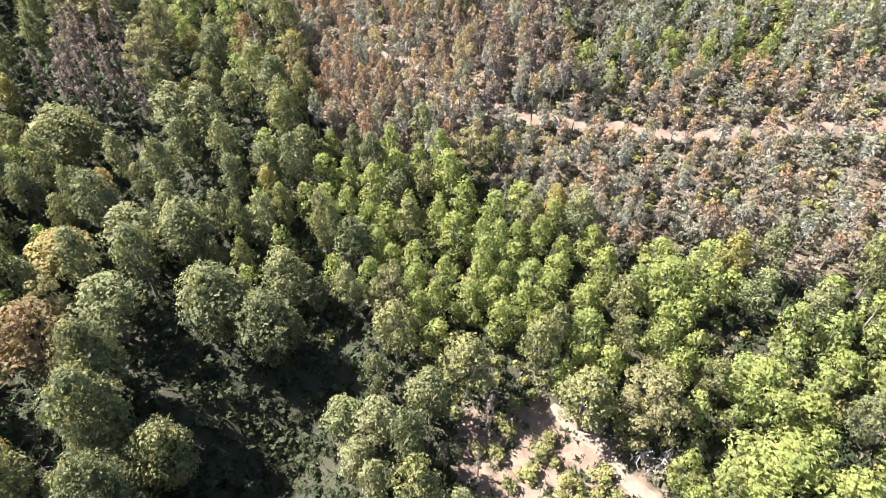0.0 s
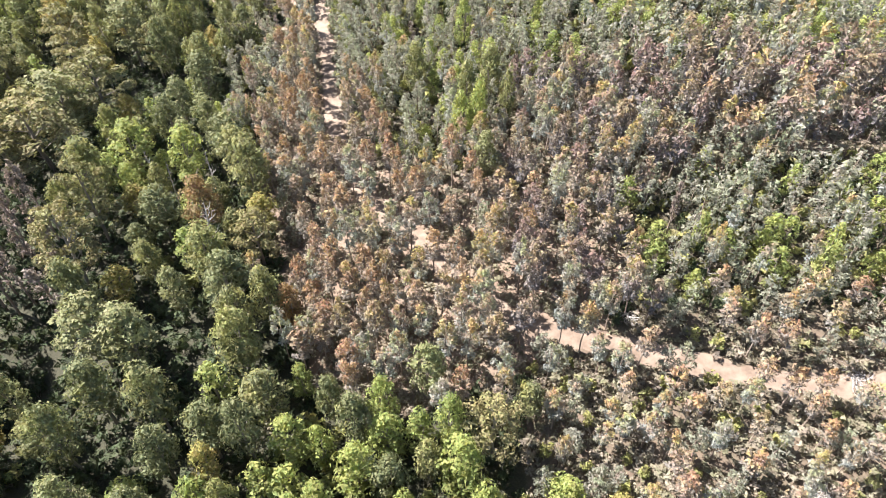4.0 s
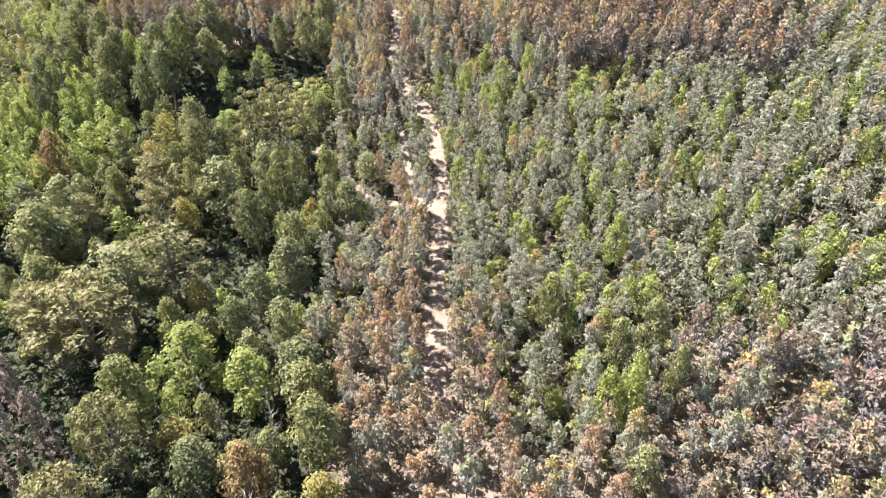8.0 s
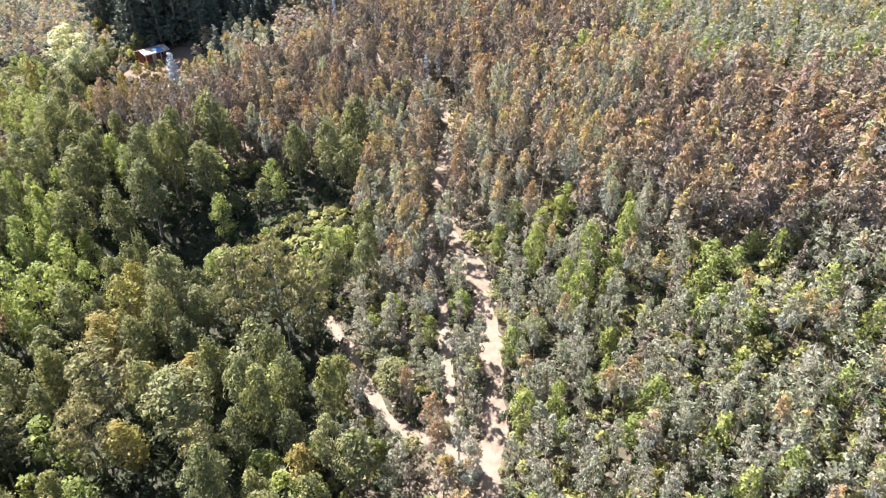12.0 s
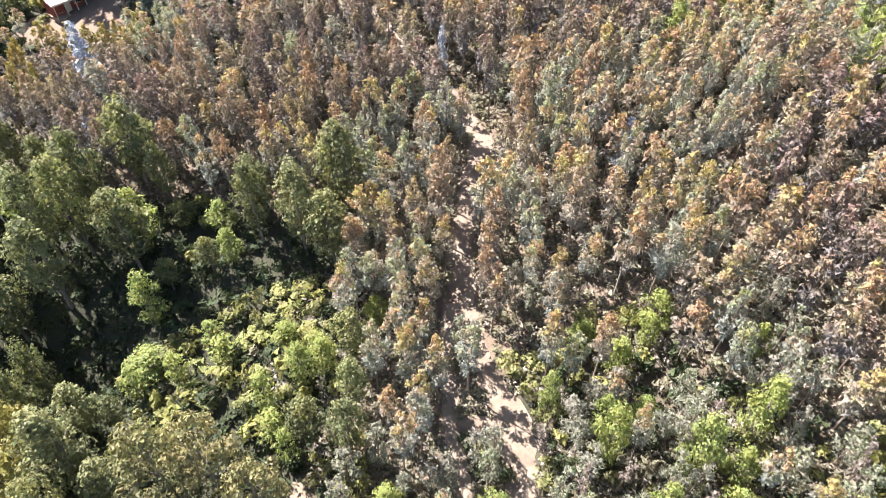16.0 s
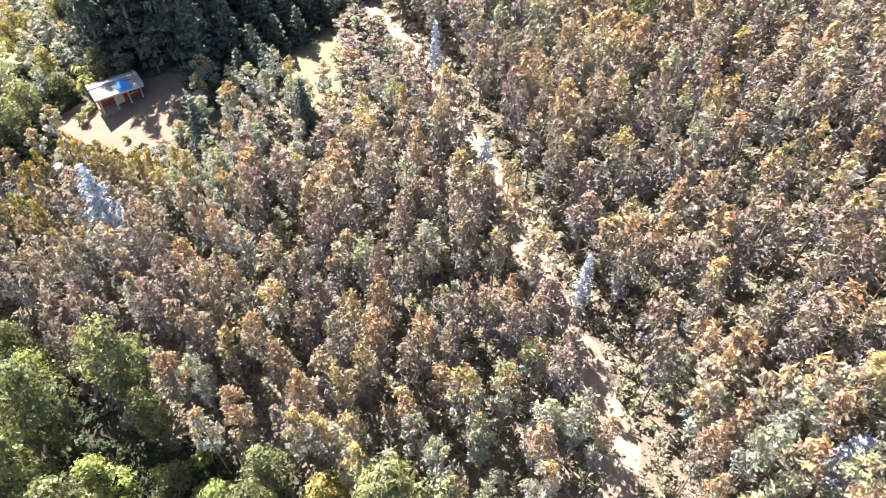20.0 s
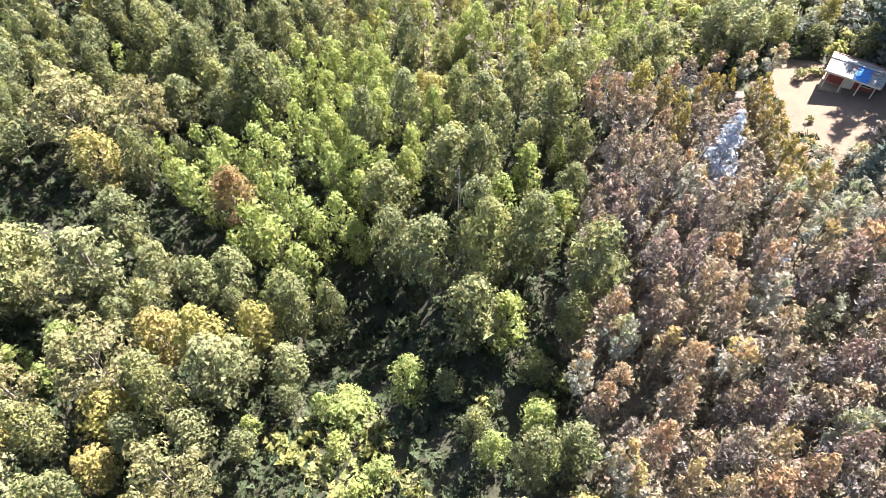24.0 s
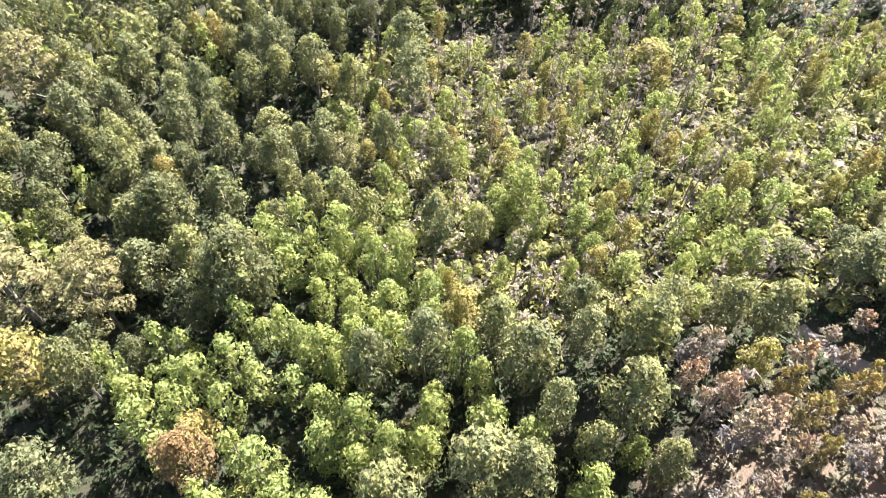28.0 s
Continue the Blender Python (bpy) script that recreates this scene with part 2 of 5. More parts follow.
SOIL = ground_material()
TRACK = plain("track_dust", [(0.28, (0.137, 0.097, 0.072)), (0.45, (0.194, 0.144, 0.110)), (0.62, (0.238, 0.184, 0.144)), (0.8, (0.166, 0.133, 0.094))], 0.9, 0.95, 0.5)
YARD = plain("yard_earth", [(0.28, (0.135, 0.090, 0.063)), (0.5, (0.161, 0.110, 0.078)), (0.75, (0.176, 0.124, 0.092))], 0.7, 0.95, 0.3)
MEADOW = plain("dry_meadow", [(0.28, (0.113, 0.098, 0.048)), (0.5, (0.143, 0.123, 0.063)), (0.75, (0.165, 0.138, 0.082))], 0.8, 0.95, 0.4)


# ---- the lie of the land ----
HILLS = [(-140, (0.09, -0.55, -3.09, -1.22, 1.37)), (-100, (0.61, -0.16, -3.21, 2.45, 4.57)), (-60, (0.92, 1.9, -3.72, -2.39, 1.98)),
         (-20, (-4.4, -0.66, -1.17, 0.9, 1.93)), (20, (-2.3, 2.38, 1.13, 2.44, 1.1))]

DITCHES = [(-17, 34, 5, 4.5), (-14, 27, 5, 4), (-72, 148, 5, 4), (-46, 138, 3, 2), (-73, 129, 4, 3.5), (-45, 70, 5, 3.5), (-100, 112, 4, 3), (-81, 111, 4, 3), (-126, 119, 4, 3), (-56, 78, 5, 3)]


def land(x, y):
    """Height of the ground: a slope that climbs to the north and east, with hills and gullies on it."""
    x, y = np.asarray(x, float), np.asarray(y, float)
    z = 12.19 + 5.66 * (np.clip(x, -260, 180) + 40) / 100 + 9.71 * (np.clip(y, -60, 330) - 120) / 100
    for cx, hs in HILLS:
        for cy, h in zip((40, 80, 120, 160, 200), hs):
            z = z + h * np.exp(-((x - cx) ** 2 + (y - cy) ** 2) / 2048.0)
    for cx, cy, r, deep in DITCHES:
        z = z - deep * np.exp(-((x - cx) ** 2 + (y - cy) ** 2) / (2 * r * r))
    return z


def height(x, y):
    return float(land(x, y))


def inside(x, y, poly):
    """Whether the points lie in the polygon."""
    x, y = np.asarray(x, float), np.asarray(y, float)
    hit = np.zeros(x.shape, bool)
    for (ax, ay), (bx, by) in zip(poly, poly[1:] + poly[:1]):
        if ay != by:
            hit ^= ((ay > y) != (by > y)) & (x < (bx - ax) * (y - ay) / (by - ay) + ax)
    return hit


def off_line(x, y, line):
    """Distance from the points to a polyline."""
    x, y = np.asarray(x, float), np.asarray(y, float)
    best = np.full(x.shape, 1e9)
    for (ax, ay), (bx, by) in zip(line, line[1:]):
        dx, dy = bx - ax, by - ay
        s = np.clip(((x - ax) * dx + (y - ay) * dy) / (dx * dx + dy * dy), 0, 1)
        best = np.minimum(best, np.hypot(x - ax - s * dx, y - ay - s * dy))
    return best


# tracks: name, half width, line
ROAD = [(75, 69.5), (56, 68.6), (41, 68.6), (34, 68.4), (27, 69.6), (21, 71.4), (14.5, 73.4), (8.6, 75.0), (5.1, 76.9)]
LANE = [(5.1, 76.9), (0, 81.5), (-4.8, 87.3), (-11.6, 94.7), (-15.6, 102.6), (-17.5, 111.5), (-19.6, 121), (-21.6, 130), (-23.4, 138), (-25.2, 143.5), (-27.7, 149), (-30.2, 154.6), (-35.0, 159.5), (-37.6, 164.5), (-39.3, 169), (-40.4, 175), (-41.2, 181.4), (-45, 185.2), (-50, 189.4), (-55.2, 193.6), (-63.5, 200.5), (-69.1, 204.6), (-76.7, 209.9), (-88.3, 215.8)]
FORK = [(-22.8, 130.5), (-25.2, 133), (-27.4, 136), (-31, 146), (-34.1, 151.9), (-36.8, 157.6), (-38.2, 163)]
SPUR = [(-45.5, 145.5), (-41.4, 142.4), (-35.2, 135.8), (-31.9, 132.9), (-26.8, 132.2), (-21.8, 130)]
CROSS = [(-34.6, 152.6), (-29.6, 154.2)]
FOOTPATH = [(11.2, 34.2), (13.2, 32), (15.4, 29.9), (17.4, 26.6), (19.6, 24), (23, 19)]
YARD_PATH = [(-100.4, 184), (-100, 181), (-99.9, 178.9), (-101.2, 176.2), (-103.2, 174.6)]
TRACKS = [("road", 1.1, ROAD), ("lane", 1.15, LANE), ("fork_track", 0.65, FORK), ("spur_track", 0.6, SPUR), ("cross_track", 0.7, CROSS), ("footpath", 0.75, FOOTPATH), ("yard_path", 0.7, YARD_PATH)]
YARD_EDGE = [(-106.5, 184), (-105, 188), (-102, 193), (-98, 196), (-94, 194.6), (-92, 190.4), (-90.3, 186), (-94.5, 183.4), (-98, 182.8), (-102.5, 182.4)]
MEADOW_EDGE = [(-88.3, 201.0), (-89.2, 207.2), (-86.2, 209.2), (-80.4, 201.0), (-79.8, 197.6), (-84.2, 198.0)]

# stands of the forest
PLANTED_SOUTH = [(-26, 99), (-17.5, 80), (-13, 69), (-5, 67), (6, 70), (15, 75), (18, 80), (18, 89), (32, 95), (52, 96), (52, 110), (24, 112), (8, 111), (4, 103), (2, 96), (-3, 97), (-10, 100), (-15.5, 110), (-18.5, 121), (-20, 130), (-24, 133), (-30, 131), (-26, 112)]
PLANTED_BANK = [(6, 60), (23, 53), (38, 46), (75, 48), (75, 84), (40, 76), (18, 76), (8, 71)]
PLANTED_NORTH = [(-98, 174), (-90, 165), (-80, 166), (-72, 166), (-62, 169), (-51, 168), (-45.5, 160), (-44, 152), (-38, 146), (-33, 147), (-33, 157), (-19, 163), (-8, 157), (3, 158), (24, 160), (24, 188), (-12, 192), (-22, 210), (-38, 262), (-96, 262), (-110, 216), (-92, 214), (-80, 196), (-90, 184), (-98, 182)]
POLES = [(-138, 118), (-150, 127), (-152, 190), (-110, 182), (-106, 179), (-102, 165), (-99, 151), (-107, 141), (-110, 136)]
SAPLINGS = [(-30, 131), (-26, 112), (-26.5, 100), (-30, 104), (-33, 118), (-37, 132), (-44, 142), (-45, 152), (-45, 160), (-33, 160), (24, 189), (-12, 193), (-22, 211), (-38, 262), (90, 262), (90, 74), (18, 76), (18, 89), (-10, 98)]
BRIGHT = [(-20, 67), (-13, 52), (-1, 38), (10, 20), (50, 10), (60, 40), (32, 41), (23, 52), (8, 57), (-4, 66)]
CLEARING = [(2, 34), (9, 35.5), (14, 33.5), (20, 26), (24, 18), (4, 18), (2, 26)]
# dark openings in the native wood: x, y, radius
OPEN_SOUTH = [(-25, 36.6, 5), (-32, 39, 3.5), (-27, 45.5, 4), (-39, 36, 4.8), (-46, 74.5, 4), (-69, 99.4, 4.2), (-46.5, 95.5, 2.3), (-50, 74, 3), (-43, 72, 3.5), (-36, 68.5, 3), (-45, 68, 3.5), (-61, 87, 3), (-43.6, 84, 2.5), (-25, 72, 2), (-17, 83, 2), (-24, 40, 3.5), (-19, 36, 4.5), (-13, 30, 4.5), (-18, 27.3, 4.5), (-7, 42.4, 2), (-28, 71.7, 2.5), (-23.6, 27.3, 2.5), (-38, 33, 3), (28, 39, 2), (27, 28.2, 2), (7.2, 37.6, 2), (-29.7, 63, 2.5), (-32, 78.4, 2.5), (-51, 92.5, 3)]
OPEN_WEST = [(-82, 121, 3), (-42, 114, 2.5), (-57.6, 103.6, 2.5), (-74, 151, 3.5), (-64.7, 131, 3), (-70, 134, 2.5), (-44, 141, 2.5), (-75, 131, 3), (-59, 157.5, 2.5), (-57.5, 162, 2), (-53, 119, 2.5), (-55, 146, 2.5), (-40, 138, 2), (-71, 147.5, 3.5), (-72, 144.8, 3), (-81, 110, 4), (-77, 109, 3), (-86, 150.5, 0.1)]
OPEN_FAR = [(-104.8, 114, 5), (-94.6, 120, 2.5), (-57.4, 131.5, 2), (-100.5, 112, 4), (-94, 112, 4), (-84.4, 110.4, 3.6), (-126, 119, 3.5), (-148.5, 140, 4), (-114, 120, 2), (-122, 91, 3), (-94, 159, 1.5), (-98.6, 168.5, 1.5)]
OPEN_MORE = [(-68, 150, 3.2), (-71, 151.5, 3), (-65.5, 152, 2.4), (-76, 113, 2.6), (-84, 104, 3.5), (-73.5, 151.5, 3), (-14.6, 39.9, 3), (-9.9, 39.9, 2.5), (-56, 78, 4), (-25.7, 74.3, 2.5), (-35.8, 47.8, 2), (-78.6, 128.4, 3), (-48, 119, 3.5), (-49.7, 123, 2.5), (-87, 137.6, 2.2), (-80, 109, 4), (-80.8, 115.3, 3), (-125, 114.6, 3), (-69.6, 154.8, 2.5), (-76, 146.8, 2), (-78.5, 152.6, 3), (-58.5, 155, 2), (-62, 156.4, 2), (-67.6, 161.6, 2)]
OPENINGS = OPEN_SOUTH + OPEN_WEST + OPEN_FAR + OPEN_MORE
FERNY = [(-66, 149), (-58, 148), (-50, 153), (-47, 158.5), (-48.5, 162.5), (-54, 162), (-58, 157), (-63, 153)]
LOW = [[(-66, 149), (-60, 142.5), (-54, 145), (-46, 150), (-47, 158.5), (-50, 153), (-58, 148)], [(-71, 163), (-67, 158.5), (-60, 156.5), (-56.5, 161), (-58, 163.5), (-62, 167.5), (-68, 167)]]
BRUSH = [[(-8, 158), (0, 158.5), (0, 149.5), (-7.5, 148)], [(-33, 159.5), (-23, 165), (-20, 163), (-20.5, 160), (-31, 157)]]
LIGHT_WOOD = [(-83, 120), (-92.5, 121.5), (-104, 124), (-110, 134), (-106, 141), (-101, 147), (-93.4, 154), (-86, 162), (-78, 158), (-75, 145), (-77.6, 124)]
PINEWOOD = [(-110, 194), (-107.5, 191), (-104.5, 193.5), (-98, 195.8), (-92.5, 195.5), (-86, 198.5), (-88, 204), (-86, 211), (-90, 222), (-125, 222), (-124, 199), (-114, 196)]
WEST_YARD = [(-124, 182), (-114, 178), (-110, 172), (-103, 172), (-102, 182), (-105.5, 184), (-104, 192), (-107, 195.5), (-122, 198)]
YARD_SIDE = [(-90, 184), (-80, 179), (-79, 197), (-86, 199), (-88, 198), (-89.5, 195.5), (-91, 190)]
DRY_STAND = [(-63, 99), (-52, 94), (-44, 86), (-37, 78), (-44, 72), (-56, 78), (-64, 88)]
WOOD = [(-44, 14), (44, 14), (54, 46), (70, 88), (68, 114), (48, 132), (48, 180), (38, 216), (30, 282), (-70, 282), (-225, 278), (-205, 188), (-196, 128), (-188, 60), (-118, 64), (-88, 82), (-62, 62), (-58, 44)]

MIDDLE = [(8, 30), (4, 60), (-14, 100), (-26, 145), (-48, 178), (-80, 165), (-100, 150)]


def jag(u, seed):
    return noise.noise((u * 0.9, seed * 3.7, 0.3)) * 0.55 + noise.noise((u * 3.1, seed, 5.0)) * 0.3


def mesh_of(name, verts, faces, material, smooth=False):
    me = bpy.data.meshes.new(name)
    me.from_pydata([tuple(v) for v in verts], [], faces)
    me.materials.append(material)
    if smooth:
        me.polygons.foreach_set("use_smooth", [True] * len(me.polygons))
    me.update()
    return me


def build_ground():
    xs = np.concatenate([[-2600, -1500, -900, -600, -420, -320], np.arange(-260, 141, 1.6), [200, 300, 450, 700, 1200, 2400]])
    ys = np.concatenate([[-2400, -1200, -700, -400, -220, -120, -60], np.arange(-20, 291, 1.6), [340, 420, 600, 900, 1500, 2600]])
    X, Y = np.meshgrid(xs, ys)
    Z = land(X, Y)
    nx, ny = len(xs), len(ys)
    verts = np.stack([X, Y, Z], -1).reshape(-1, 3)
    faces = [(j * nx + i, j * nx + i + 1, (j + 1) * nx + i + 1, (j + 1) * nx + i) for j in range(ny - 1) for i in range(nx - 1)]
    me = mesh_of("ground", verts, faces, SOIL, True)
    x, y = verts[:, 0], verts[:, 1]
    # native wood by default: full litter, with the shade painted into its dark tone
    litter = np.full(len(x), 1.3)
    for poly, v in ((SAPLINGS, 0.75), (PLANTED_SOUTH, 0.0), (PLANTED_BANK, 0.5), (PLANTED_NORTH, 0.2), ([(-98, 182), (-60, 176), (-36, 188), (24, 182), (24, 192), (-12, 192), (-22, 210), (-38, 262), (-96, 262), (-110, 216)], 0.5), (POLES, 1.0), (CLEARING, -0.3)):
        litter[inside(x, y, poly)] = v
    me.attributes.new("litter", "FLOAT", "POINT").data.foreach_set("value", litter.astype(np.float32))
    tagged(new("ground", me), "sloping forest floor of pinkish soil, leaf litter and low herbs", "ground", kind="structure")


def build_tracks():
    for k, (name, half, line) in enumerate(TRACKS):
        pts = []
        for (ax, ay), (bx, by) in zip(line, line[1:]):
            n = max(2, int(math.hypot(bx - ax, by - ay) / 0.8))
            pts += [(ax + (bx - ax) * i / n, ay + (by - ay) * i / n) for i in range(n)]
        pts.append(line[-1])
        for _ in range(3):
            pts = [pts[0]] + [tuple((pts[i - 1][c] + 2 * pts[i][c] + pts[i + 1][c]) / 4 for c in (0, 1)) for i in range(1, len(pts) - 1)] + [pts[-1]]
        verts, faces, u = [], [], 0.0
        cols = (-1.0, -0.62, -0.3, 0.0, 0.3, 0.62, 1.0)
        for i, (x, y) in enumerate(pts):
            a, b = pts[max(0, i - 1)], pts[min(len(pts) - 1, i + 1)]
            d = Vector((b[0] - a[0], b[1] - a[1])).normalized()
            u += 0.8
            for c in cols:
                w = half * (1 + (jag(u, k * 2 + (c > 0)) if abs(c) == 1 else 0.35 * jag(u, k * 2 + (c > 0))))
                px, py = x - d.y * c * w, y + d.x * c * w
                rut = -0.035 if abs(c) == 0.3 + 0.32 else 0.0
                verts.append((px, py, height(px, py) + (0.05 if abs(c) < 1 else 0.012) + rut))
            if i:
                o = (i - 1) * len(cols)
                faces += [(o + j, o + j + 1, o + j + 1 + len(cols), o + j + len(cols)) for j in range(len(cols) - 1)]
        me = mesh_of(name, verts, faces, TRACK, True)
        tagged(new(name, me), "pale pinkish dusty dirt track with ragged edges between the trees", "dirt track", kind="structure")


def build_patch(name, edge, material, label, seed):
    cx, cy = sum(p[0] for p in edge) / len(edge), sum(p[1] for p in edge) / len(edge)
    rim = []
    for (ax, ay), (bx, by) in zip(edge, edge[1:] + edge[:1]):
        n = max(2, int(math.hypot(bx - ax, by - ay) / 0.5))
        for i in range(n):
            x, y = ax + (bx - ax) * i / n, ay + (by - ay) * i / n
            k = 1 + 0.16 * jag(len(rim) * 0.6, seed)
            rim.append((cx + (x - cx) * k, cy + (y - cy) * k))
    rings = 9
    verts = [(cx, cy, height(cx, cy) + 0.06)]
    for r in range(1, rings + 1):
        for x, y in rim:
            px, py = cx + (x - cx) * r / rings, cy + (y - cy) * r / rings
            verts.append((px, py, height(px, py) + (0.06 if r < rings else 0.012)))
    n = len(rim)
    faces = [(0, 1 + i, 1 + (i + 1) % n) for i in range(n)]
    for r in range(rings - 1):
        o = 1 + r * n
        faces += [(o + i, o + n + i, o + n + (i + 1) % n, o + (i + 1) % n) for i in range(n)]
    tagged(new(name, mesh_of(name, verts, faces, material, True)), label, "clearing", kind="structure")


build_ground()
build_tracks()
build_patch("yard", YARD_EDGE, YARD, "bare tan earth yard in front of the red hut", 3)
build_patch("meadow", MEADOW_EDGE, MEADOW, "small dry yellow-green grass clearing among the trees", 8)


# ---- kinds of trees ----
def tube(path, radii, sides=5):
    """A tapered limb along a path, as triangles: n x 3 x 3."""
    path = [Vector(p) for p in path]
    rings = []
    for i, p in enumerate(path):
        d = (path[min(i + 1, len(path) - 1)] - path[max(i - 1, 0)]).normalized()
        a = d.orthogonal().normalized()
        b = d.cross(a)
        rings.append([p + (a * math.cos(s * math.tau / sides) + b * math.sin(s * math.tau / sides)) * radii[i] for s in range(sides)])
    tris = []
    for lo, hi in zip(rings, rings[1:]):
        for s in range(sides):
            e = (s + 1) % sides
            tris += [(lo[s], lo[e], hi[e]), (lo[s], hi[e], hi[s])]
    return np.array([[tuple(v) for v in t] for t in tris])


def leaves(rng, centres, radii, count, size, droop=0.0, long=1.0, shell=0.72, low=-0.35, out=1.0):
    """Leaf sprays over the lobes of a crown, as single leaf-shaped triangles: count x 3 x 3."""
    centres, radii = np.asarray(centres, float), np.asarray(radii, float)
    w = (radii[:, 0] * radii[:, 2]) ** 1.0
    pick = rng.choice(len(centres), count, p=w / w.sum())
    z = rng.uniform(low, 1.0, count)
    a = rng.uniform(0, math.tau, count)
    s = np.sqrt(1 - z * z)
    d = np.stack([s * np.cos(a), s * np.sin(a), z], -1)
    pos = centres[pick] + d * radii[pick] * rng.uniform(shell, 1.06, (count, 1))
    nrm = d * 1.5 * out + rng.normal(0, 0.5, (count, 3)) + np.array([0, 0, 0.3])
    nrm /= np.linalg.norm(nrm, axis=1, keepdims=True)
    t = np.cross(nrm, rng.normal(0, 1, (count, 3)))
    t /= np.linalg.norm(t, axis=1, keepdims=True)
    if droop:
        t = t * (1 - droop) + np.array([0, 0, -1.0]) * droop
        t /= np.linalg.norm(t, axis=1, keepdims=True)
    b = np.cross(nrm, t)
    b /= np.linalg.norm(b, axis=1, keepdims=True) + 1e-9
    k = size * rng.uniform(0.6, 1.35, (count, 1))
    return np.stack([pos + t * k * 0.75 * long, pos - t * k * 0.35 * long + b * k * 0.5 / long, pos - t * k * 0.35 * long - b * k * 0.5 / long], 1)


def inner(rng, centres, radii, each=8):
    """The twiggy heart of each lobe: larger sprays set every way."""
    c, r = np.repeat(np.asarray(centres, float), each, 0), np.repeat(np.asarray(radii, float), each, 0)
    n = len(c)
    pos = c + rng.normal(0, 0.28, (n, 3)) * r
    a, b = rng.normal(0, 1, (n, 3)), rng.normal(0, 1, (n, 3))
    a /= np.linalg.norm(a, axis=1, keepdims=True)
    b -= a * (a * b).sum(1, keepdims=True)
    b /= np.linalg.norm(b, axis=1, keepdims=True)
    k = r[:, :1] * rng.uniform(0.4, 0.62, (n, 1))
    return np.stack([pos + a * k, pos - a * k * 0.5 + b * k * 0.8, pos - a * k * 0.5 - b * k * 0.8], 1)


def spray(rng, centres, radii, count, size, droop=0.0, long=1.0, shell=0.72, low=-0.35, out=1.0, each=8):
    """A whole crown: hearts of the lobes first, then the leaves, near and as larger, fewer ones for far trees."""
    core = inner(rng, centres, radii, each)
    leaf = leaves(rng, centres, radii, count, size, droop, long, shell, low, out)
    some = leaf[::3]
    few = leaf[::6]
    return np.concatenate([core, leaf]), np.concatenate([core[::2], some.mean(1, keepdims=True) + (some - some.mean(1, keepdims=True)) * 1.65]), np.concatenate([core[::2], few.mean(1, keepdims=True) + (few - few.mean(1, keepdims=True)) * 2.3])


def bent(rng, h, lean, n=5):
    ax, ay = rng.normal(0, lean, 2)
    return [(ax * (i / n) ** 1.5 + rng.normal(0, lean * 0.1), ay * (i / n) ** 1.5 + rng.normal(0, lean * 0.1), h * i / n) for i in range(n + 1)]


def on(path, f):
    i = min(int(f * (len(path) - 1)), len(path) - 2)
    return Vector(path[i]).lerp(Vector(path[i + 1]), f * (len(path) - 1) - i)


# Every kind gives (trunk, crown) for a tree 1 m in crown radius and 1 m high, scaled when planted.
def grow_gum(rng, n=680, h=9.0, r=1.3, base=0.36):
    stem = bent(rng, h * 0.95, 0.3)
    trunk = [tube([(0, 0, -0.3)] + stem[1:], [0.085, 0.075, 0.06, 0.045, 0.03, 0.012])]
    cs, rs = [], []
    for i in range(18):
        f = base + (0.98 - base) * (i + rng.uniform(0, 1)) / 18
        u = (f - base) / (0.98 - base)
        wide = r * (0.55 + 0.45 * u / 0.35 if u < 0.35 else max(0.2, 1 - ((u - 0.35) / 0.74) ** 2.4))
        a = i * 2.4 + rng.uniform(-0.5, 0.5)
        p = on(stem, f)
        q = rng.uniform(0.36, 0.52) * (0.5 + 0.5 * wide / r)
        k = max(0.0, wide - q) * rng.uniform(0.65, 1.12)
        c = (p.x + math.cos(a) * k, p.y + math.sin(a) * k, p.z + 0.2)
        cs.append(c)
        rs.append((q, q, q * rng.uniform(1.3, 1.9)))
        trunk.append(tube([tuple(p - Vector((0, 0, 0.5))), c], [0.025, 0.008], 3))
    return np.concatenate(trunk), spray(rng, cs, rs, n, 0.25, 0.4, 1.3, 0.45, -0.8, 0.85, 3), h, r


def grow_leafy_gum(rng):
    return grow_gum(rng, 1100, 7.0, 1.5, 0.08)


def grow_sapling(rng):
    return grow_gum(rng, 480, base=0.12)


def grow_round(rng, n=1500, lobes=22, size=0.25, h=9.0, r=2.5, base=0.30, flat=1.0, droop=0.1):
    stem = bent(rng, h * 0.8, 0.35)
    trunk = [tube([(0, 0, -0.4)] + stem[1:], [0.19, 0.16, 0.13, 0.10, 0.07, 0.03])]
    cs, rs = [], []
    for i in range(lobes):
        f = base + (0.94 - base) * (i + rng.uniform(0, 1)) / lobes
        u = (f - base) / (0.94 - base)
        wide = r * (0.62 + 0.38 * math.sin(u * math.pi)) * (1.0 if u < 0.55 else math.sqrt(max(0.02, 1 - ((u - 0.55) / 0.5) ** 2)))
        a = i * 2.4 + rng.uniform(-0.5, 0.5)
        q = r * rng.uniform(0.26, 0.46)
        k = max(0.0, wide - q) * rng.uniform(0.8, 1.1)
        c = (math.cos(a) * k, math.sin(a) * k, h * f)
        cs.append(c)
        rs.append((q, q, q * flat * rng.uniform(0.85, 1.25)))
        if i % 2 == 0:
            trunk.append(tube([tuple(on(stem, max(0.2, f - 0.18))), c], [0.06, 0.015], 3))
    return np.concatenate(trunk), spray(rng, cs, rs, n, size, droop, 1.0, 0.82, -0.5), h, r


def grow_bright(rng):
    return grow_round(rng, 1150, 19, 0.24, 8.0, 2.2, 0.08)


def grow_grand(rng):
    return grow_round(rng, 3900, 36, 0.29, 11.0, 4.2, 0.26)


